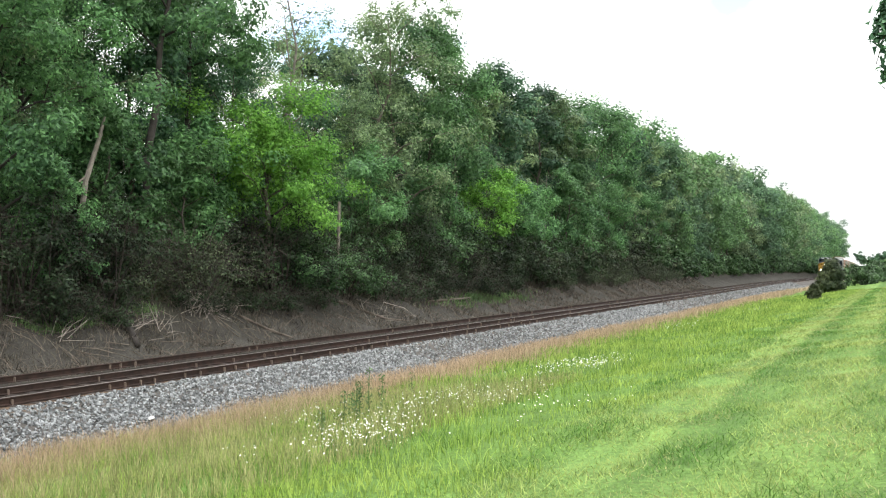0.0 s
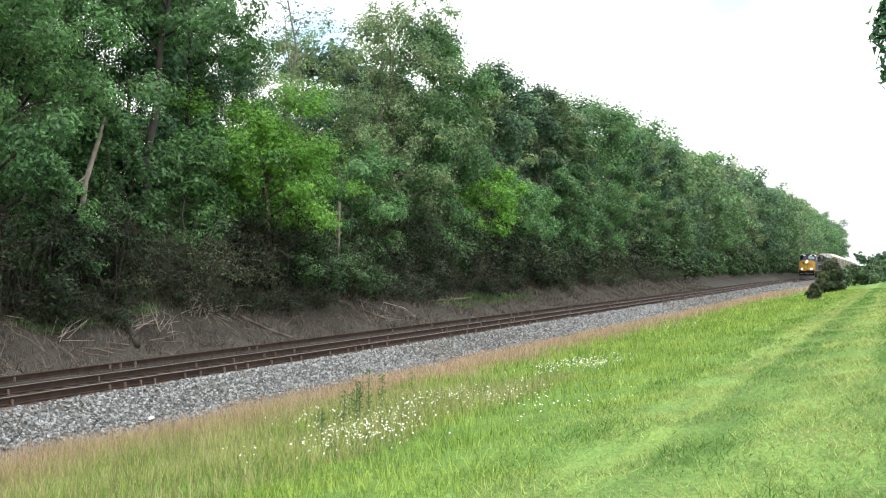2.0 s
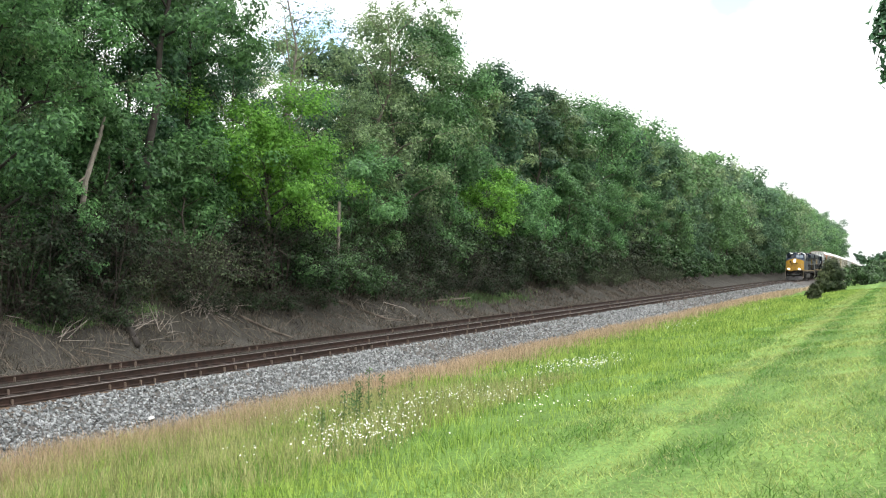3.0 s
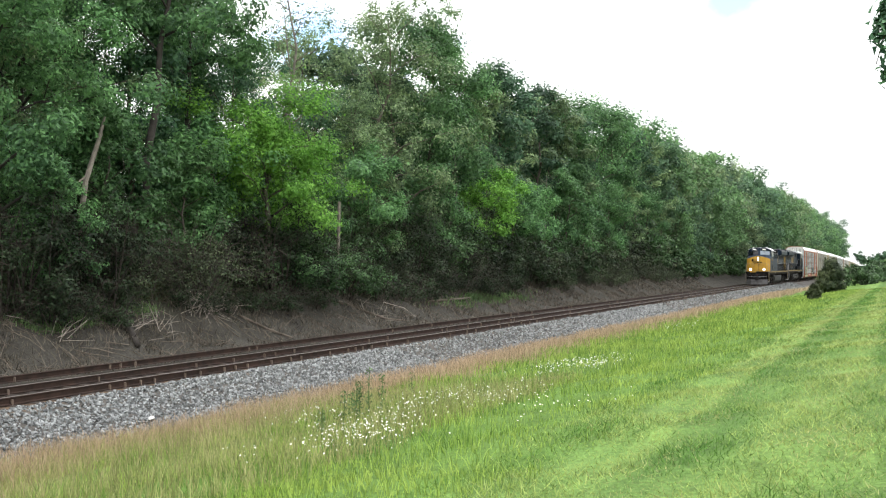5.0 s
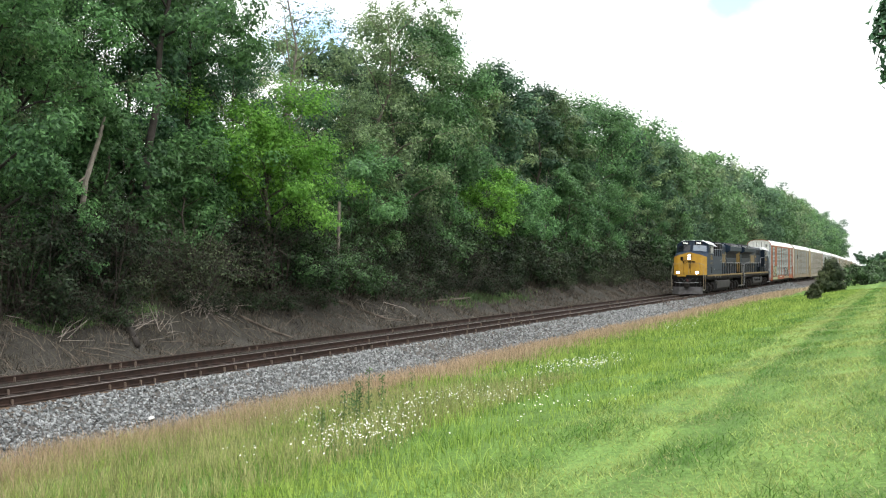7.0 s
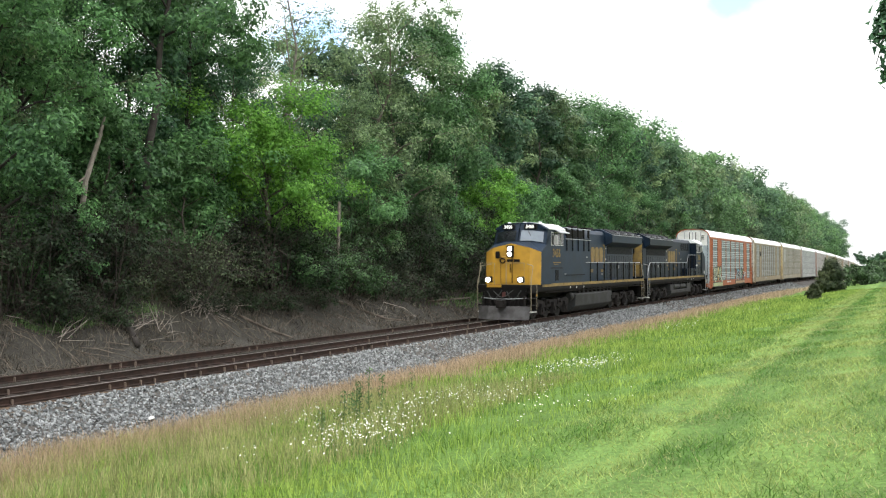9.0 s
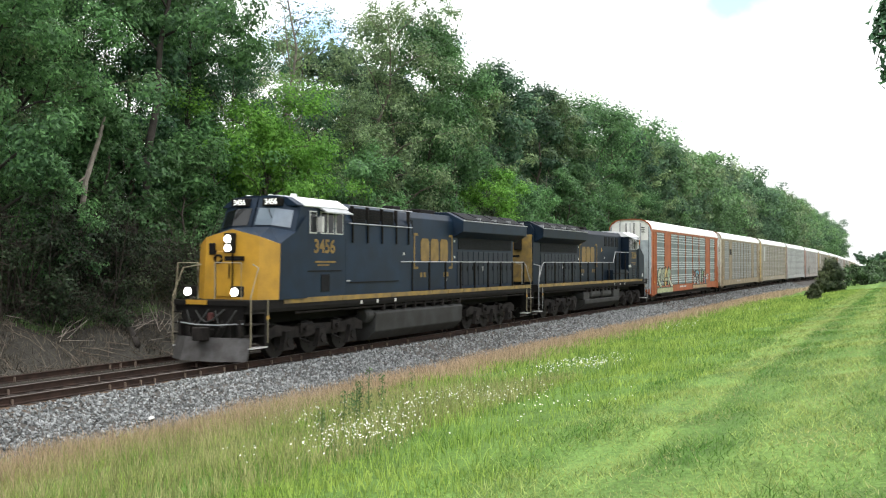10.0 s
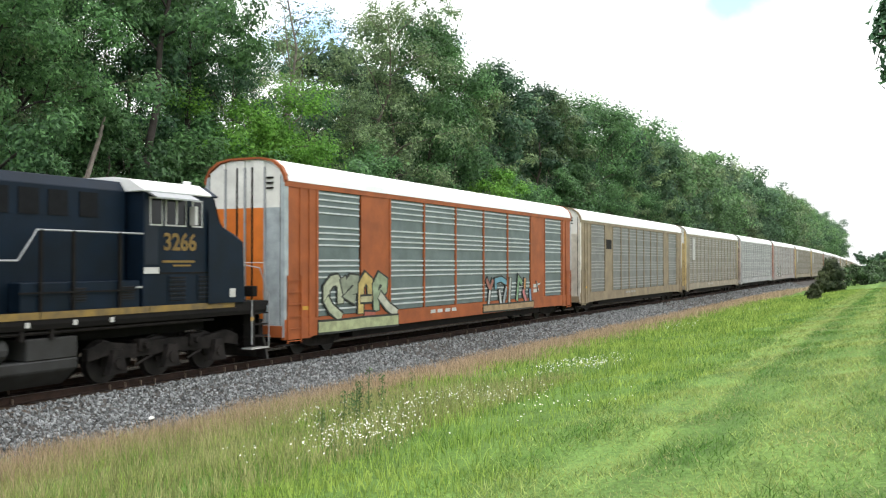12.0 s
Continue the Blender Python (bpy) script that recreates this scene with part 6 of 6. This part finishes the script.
    inner = [(y * 0.965, z - 0.05) for y, z in arc][::-1]
    for x in (-0.02, L - 0.12):
        part("roof_end_hoop", prism(bmesh.new(), ring + inner, x, x + 0.14, 'x'), mf, car)
    # ends: folded doors in vertical leaves
    for xe, d in ((0.05, -1), (L - 0.05, 1)):
        ys = [-1.42, -0.78, -0.3, 0.0, 0.3, 0.78, 1.42]
        for i, (ya, yb) in enumerate(zip(ys, ys[1:])):
            off = 0.03 if i % 2 else 0.0
            def z_top(y):
                return float(np.interp(abs(y), [0, 0.6, 1.1, 1.42], [6.22, 6.22, 6.1, 5.86]))
            a, b_ = ya + 0.02, yb - 0.02
            lo = part("end_leaf", box(bmesh.new(), *sorted((xe + d * off, xe - d * 0.06)), a, b_, 1.05, 4.72), mk if i == 0 else me_, car)
            bm = prism(bmesh.new(), [(a, 4.72), (b_, 4.72), (b_, z_top(b_)), (a, z_top(a))], *sorted((xe + d * off, xe - d * 0.06)), 'x')
            part("end_leaf_top", bm, mw, lo)
            part("leaf_hinge", box(bmesh.new(), *sorted((xe + d * 0.04, xe)), ya - 0.035, ya + 0.035, 1.05, 6.0 if abs(ya) < 1.2 else 5.7), M_HANDRAIL if i % 2 else M_BLACK, lo)
        for sy in (-1, 1):
            part("corner_post", box(bmesh.new(), *sorted((xe + d * 0.06, xe - d * 0.14)), *sorted((sy * 1.42, sy * 1.57)), 0.7, 5.75), mk, car)
            part("end_step", box(bmesh.new(), *sorted((xe + d * 0.1, xe - d * 0.5)), *sorted((sy * 1.3, sy * 1.56)), 0.42, 0.46), M_GRIME, car)
        for k in range(3):
            part("notice_bar", box(bmesh.new(), *sorted((xe + d * 0.034, xe)), -1.1, -0.85, 5.3 + 0.16 * k, 5.36 + 0.16 * k), M_BLACK, car)
        part("end_sill", box(bmesh.new(), *sorted((xe + d * 0.08, xe - d * 0.3)), -1.5, 1.5, 0.7, 1.05), mf, car)
        bm = box(bmesh.new(), *sorted((xe, xe + d * 0.6)), -0.12, 0.12, 0.72, 0.95)
        box(bm, *sorted((xe + d * 0.5, xe + d * 0.86)), -0.22, 0.2, 0.66, 1.02)
        part("coupler", bm, M_GRIME, car, "knuckle coupler", bevel=0.03)
        part("air_hose", tube(bmesh.new(), [(xe, -0.4, 0.8), (xe + d * 0.35, -0.4, 0.5), (xe + d * 0.7, -0.3, 0.42)], 0.03, 5), M_BLACK, car)
    # two-axle trucks
    for cx in (2.6, L - 2.6):
        bm = bmesh.new()
        for sy in (-1, 1):
            prism(bm, [(cx - 1.15, 0.38), (cx - 0.6, 0.26), (cx + 0.6, 0.26), (cx + 1.15, 0.38), (cx + 1.15, 0.6), (cx + 0.4, 0.66), (cx - 0.4, 0.66), (cx - 1.15, 0.6)], *sorted((sy * 0.95, sy * 1.12)), 'y')
        box(bm, cx - 0.25, cx + 0.25, -0.95, 0.95, 0.35, 0.62)
        tr = part("truck", bm, M_GRIME, car, "two-axle freight truck")
        for wx in (cx - 0.86, cx + 0.86):
            bm = bmesh.new()
            for sy in (-1, 1):
                disc(bm, (wx, sy * 0.68, 0.42), 0.42, (0, sy, 0), 0.13, 20)
            tube(bm, [(wx, -0.7, 0.42), (wx, 0.7, 0.42)], 0.08, 8)
            part("wheelset", bm, M_WHEEL, tr)
    return car


COLS_A = [(1.75, 4.4), (6.45, 9.15), (9.15, 12.0), (12.0, 14.87), (14.87, 17.65), (17.65, 20.6), (22.65, 25.3)]
SOLID_A = [(0.02, 1.69), (4.46, 6.39), (20.66, 22.59), (25.36, 26.88)]
COLS_B = [(2.0, 4.9)] + [(6.6 + k * 1.97, 6.6 + (k + 1) * 1.97) for k in range(7)] + [(22.0, 24.9)]
SOLID_B = [(0.02, 1.94), (4.96, 6.54), (20.45, 21.94), (24.96, 26.88)]
COLS_C = [(1.2 + k * 1.75, 1.2 + (k + 1) * 1.75) for k in range(14)]
SOLID_C = [(0.02, 1.14), (25.76, 26.88)]
ORANGE = autorack("rust-orange autorack car with grey screens and sprayed tags", (0.32, 0.082, 0.019), (0.135, 0.175, 0.175), (0.52, 0.56, 0.56), (0.64, 0.17, 0.02), (0.36, 0.41, 0.43), COLS_A, SOLID_A)
TAN = autorack("tan autorack car with dull grey screens", (0.26, 0.205, 0.13), (0.20, 0.205, 0.20), (0.31, 0.31, 0.295), (0.42, 0.34, 0.14), (0.58, 0.55, 0.48), COLS_B, SOLID_B)
BUFF = autorack("buff-grey autorack car with close-set screens", (0.31, 0.27, 0.20), (0.25, 0.235, 0.205), (0.36, 0.34, 0.31), (0.48, 0.34, 0.10), (0.55, 0.42, 0.2), COLS_C, SOLID_C)
PALE = autorack("pale grey autorack car with silvery screens", (0.38, 0.385, 0.38), (0.34, 0.35, 0.35), (0.5, 0.51, 0.51), (0.45, 0.45, 0.44), (0.4, 0.32, 0.28), COLS_C, SOLID_C)
MAUVE = autorack("weathered grey-brown autorack car", (0.36, 0.32, 0.30), (0.33, 0.32, 0.315), (0.45, 0.44, 0.43), (0.4, 0.32, 0.25), (0.4, 0.2, 0.15), COLS_B, SOLID_B)


def ribbon(bm, line, width, y0, y1):
    """A flat painted stroke of even width along a line on the car's side, with mitred bends."""
    pts = [Vector((x, z)) for x, z in line]
    left, right = [], []
    for i, q in enumerate(pts):
        d0 = (q - pts[i - 1]).normalized() if i else (pts[1] - q).normalized()
        d1 = (pts[i + 1] - q).normalized() if i < len(pts) - 1 else d0
        d = (d0 + d1)
        d = d.normalized() if d.length > 0.2 else d1
        n = Vector((-d.y, d.x)) * width * 0.5 / max(0.65, abs(d.dot(d1)))
        ext = d * width * 0.2 * (-1 if i == 0 else 1 if i == len(pts) - 1 else 0)
        left.append(q + n + ext)
        right.append(q - n + ext)
    rows = [[bm.verts.new((q.x, y, q.y)) for q, y in ((a, y0), (b, y0), (b, y1), (a, y1))] for a, b in zip(left, right)]
    for r0, r1 in zip(rows, rows[1:]):
        for k in range(4):
            bm.faces.new((r0[k], r0[(k + 1) % 4], r1[(k + 1) % 4], r1[k]))
    bm.faces.new(rows[0][::-1])
    bm.faces.new(rows[-1])
    return bm


def sprayed_tag(car, strokes):
    """Overlapping sprayed strokes with dark outlines, low on the side; no letters."""
    dark = material("spray_outline", (0.022, 0.026, 0.022), 0.7, vary=0.2, bump=0)
    for i, (color, width, line) in enumerate(strokes):
        y = -1.5915 - 0.0016 * i
        part("spray_outline", ribbon(bmesh.new(), line, width + (0.14 if width > 0.1 else 0.0), y, -1.555), dark, car)
        part("spray_stroke", ribbon(bmesh.new(), line, width, y - 0.0008, -1.555), material("spray_fill", color, 0.65, vary=0.35, scale=4, bump=0), car)


sprayed_tag(ORANGE, [
    ((0.42, 0.45, 0.32), 0.34, [(2.26, 1.76), (2.26, 2.15), (2.57, 2.39), (2.87, 2.43), (3.1, 2.26), (3.1, 1.7)]),
    ((0.40, 0.44, 0.30), 0.30, [(2.28, 1.76), (2.52, 1.49), (3.1, 1.18)]),
    ((0.24, 0.27, 0.2), 0.34, [(3.26, 2.43), (3.36, 2.17), (3.75, 2.42), (4.07, 2.39), (4.07, 2.09), (3.48, 1.87), (3.95, 1.76)]),
    ((0.48, 0.37, 0.13), 0.34, [(4.38, 1.3), (4.4, 2.21), (4.68, 2.47), (4.98, 2.32), (5.03, 1.73)]),
    ((0.45, 0.42, 0.25), 0.20, [(4.4, 1.72), (5.06, 1.72)]),
    ((0.27, 0.34, 0.22), 0.36, [(5.44, 1.35), (5.36, 2.16), (5.64, 2.45), (6.02, 2.3), (5.98, 2.05), (5.67, 1.84)]),
    ((0.46, 0.47, 0.38), 0.30, [(5.69, 1.81), (6.23, 1.41), (6.87, 1.13)]),
    ((0.33, 0.1, 0.07), 0.16, [(4.65, 1.2), (5.31, 1.16)]),
    ((0.36, 0.4, 0.22), 0.34, [(1.87, 0.9), (3.22, 0.88), (4.65, 0.9), (6.95, 0.87)]),
])
sprayed_tag(ORANGE, [
    ((0.3, 0.12, 0.09), 0.20, [(15.14, 2.24), (15.55, 1.79), (15.84, 2.19)]),
    ((0.12, 0.28, 0.36), 0.22, [(16.17, 1.85), (16.17, 2.18), (16.83, 2.24), (17.4, 2.07)]),
    ((0.42, 0.46, 0.42), 0.20, [(17.93, 2.25), (17.79, 1.16)]),
    ((0.2, 0.34, 0.2), 0.22, [(18.75, 1.21), (18.97, 2.27), (19.36, 2.03)]),
    ((0.5, 0.26, 0.1), 0.20, [(19.8, 2.21), (19.75, 1.72)]),
    ((0.45, 0.16, 0.16), 0.26, [(19.58, 1.61), (19.91, 1.14)]),
    ((0.16, 0.27, 0.4), 0.20, [(20.46, 1.66), (20.57, 0.92)]),
    ((0.5, 0.52, 0.5), 0.18, [(15.49, 1.72), (15.34, 1.17)]),
    ((0.46, 0.48, 0.46), 0.20, [(16.58, 1.71), (16.74, 1.14)]),
    ((0.3, 0.34, 0.36), 0.20, [(17.36, 1.77), (17.07, 1.15)]),
    ((0.34, 0.24, 0.13), 0.26, [(14.81, 0.94), (17.93, 0.91), (20.92, 0.91)]),
    ((0.5, 0.47, 0.44), 0.07, [(21.37, 2.07), (21.66, 1.55), (21.46, 1.87), (21.86, 1.94)]),
])
sprayed_tag(MAUVE, [((0.6, 0.6, 0.58), 0.3, [(4.2, 1.2), (4.5, 2.3), (5.2, 2.2), (5.2, 1.3)]), ((0.55, 0.55, 0.55), 0.3, [(6.0, 2.3), (6.0, 1.3), (6.8, 1.3)]), ((0.6, 0.58, 0.5), 0.3, [(7.4, 1.2), (7.8, 2.3), (8.3, 1.2)])])
for z in (1.5, 1.75):
    part("pale_patch", box(bmesh.new(), 21.0, 21.5, -1.575, -1.55, z, z + 0.18), M_FRAMEW, ORANGE)
part("route_plate", box(bmesh.new(), 5.2, 6.3, -1.575, -1.55, 3.9, 4.5), M_BLACK, TAN, "small dark plate on the side")
part("white_placard", box(bmesh.new(), 2.7, 3.6, -1.61, -1.55, 3.3, 5.2), M_FRAMEW, BUFF, "white placard on the side")
CARS = [ORANGE, TAN, BUFF, PALE, MAUVE]
for k in range(5, 18):
    CARS.append(copy_thing((PALE, MAUVE, TAN, BUFF)[(k * 3) % 4 if k % 2 else (k + 1) % 4], pose(0, 0, 0)))

# ---- what moves ----
RUN = [(0, 247.2), (1.5, 213.3), (3, 179.4), (5, 133.7), (7, 89.0), (9, 44.8), (10, 22.4), (12, -22.6)]
RUN_T, RUN_S = [r[0] for r in RUN], [r[1] for r in RUN]


def run(t):
    """Where the leading headlight is along the line."""
    return float(np.interp(t, RUN_T, RUN_S))


def riding(t, offset, middle, turn=0):
    s = run(t) + offset
    at = s + middle
    tilt = math.degrees(math.atan((float(drop(at + 5)) - float(drop(at - 5))) / 10))
    return pose(s, 0, -float(drop(at)), 0, tilt if not turn else -tilt, turn)


def motions():
    times = [k * 0.5 for k in range(25)]
    walk(LEAD, [(t, riding(t, 0.0, 10)) for t in times])
    walk(TRAIL, [(t, riding(t, 44.15, -10, 180)) for t in times])
    for k, car in enumerate(CARS):
        walk(car, [(t, riding(t, 45.68 + 28.55 * k, 13)) for t in times])
    steps = [k / 30 for k in range(361)]
    for wheel, x, r, reverse in wheels_a + wheels_b:
        way = 1 if reverse else -1
        walk(wheel, [(t, pose(x, 0, r, 0, way * math.degrees((RUN_S[0] - run(t)) / r) % 360, 0)) for t in steps])


motions()
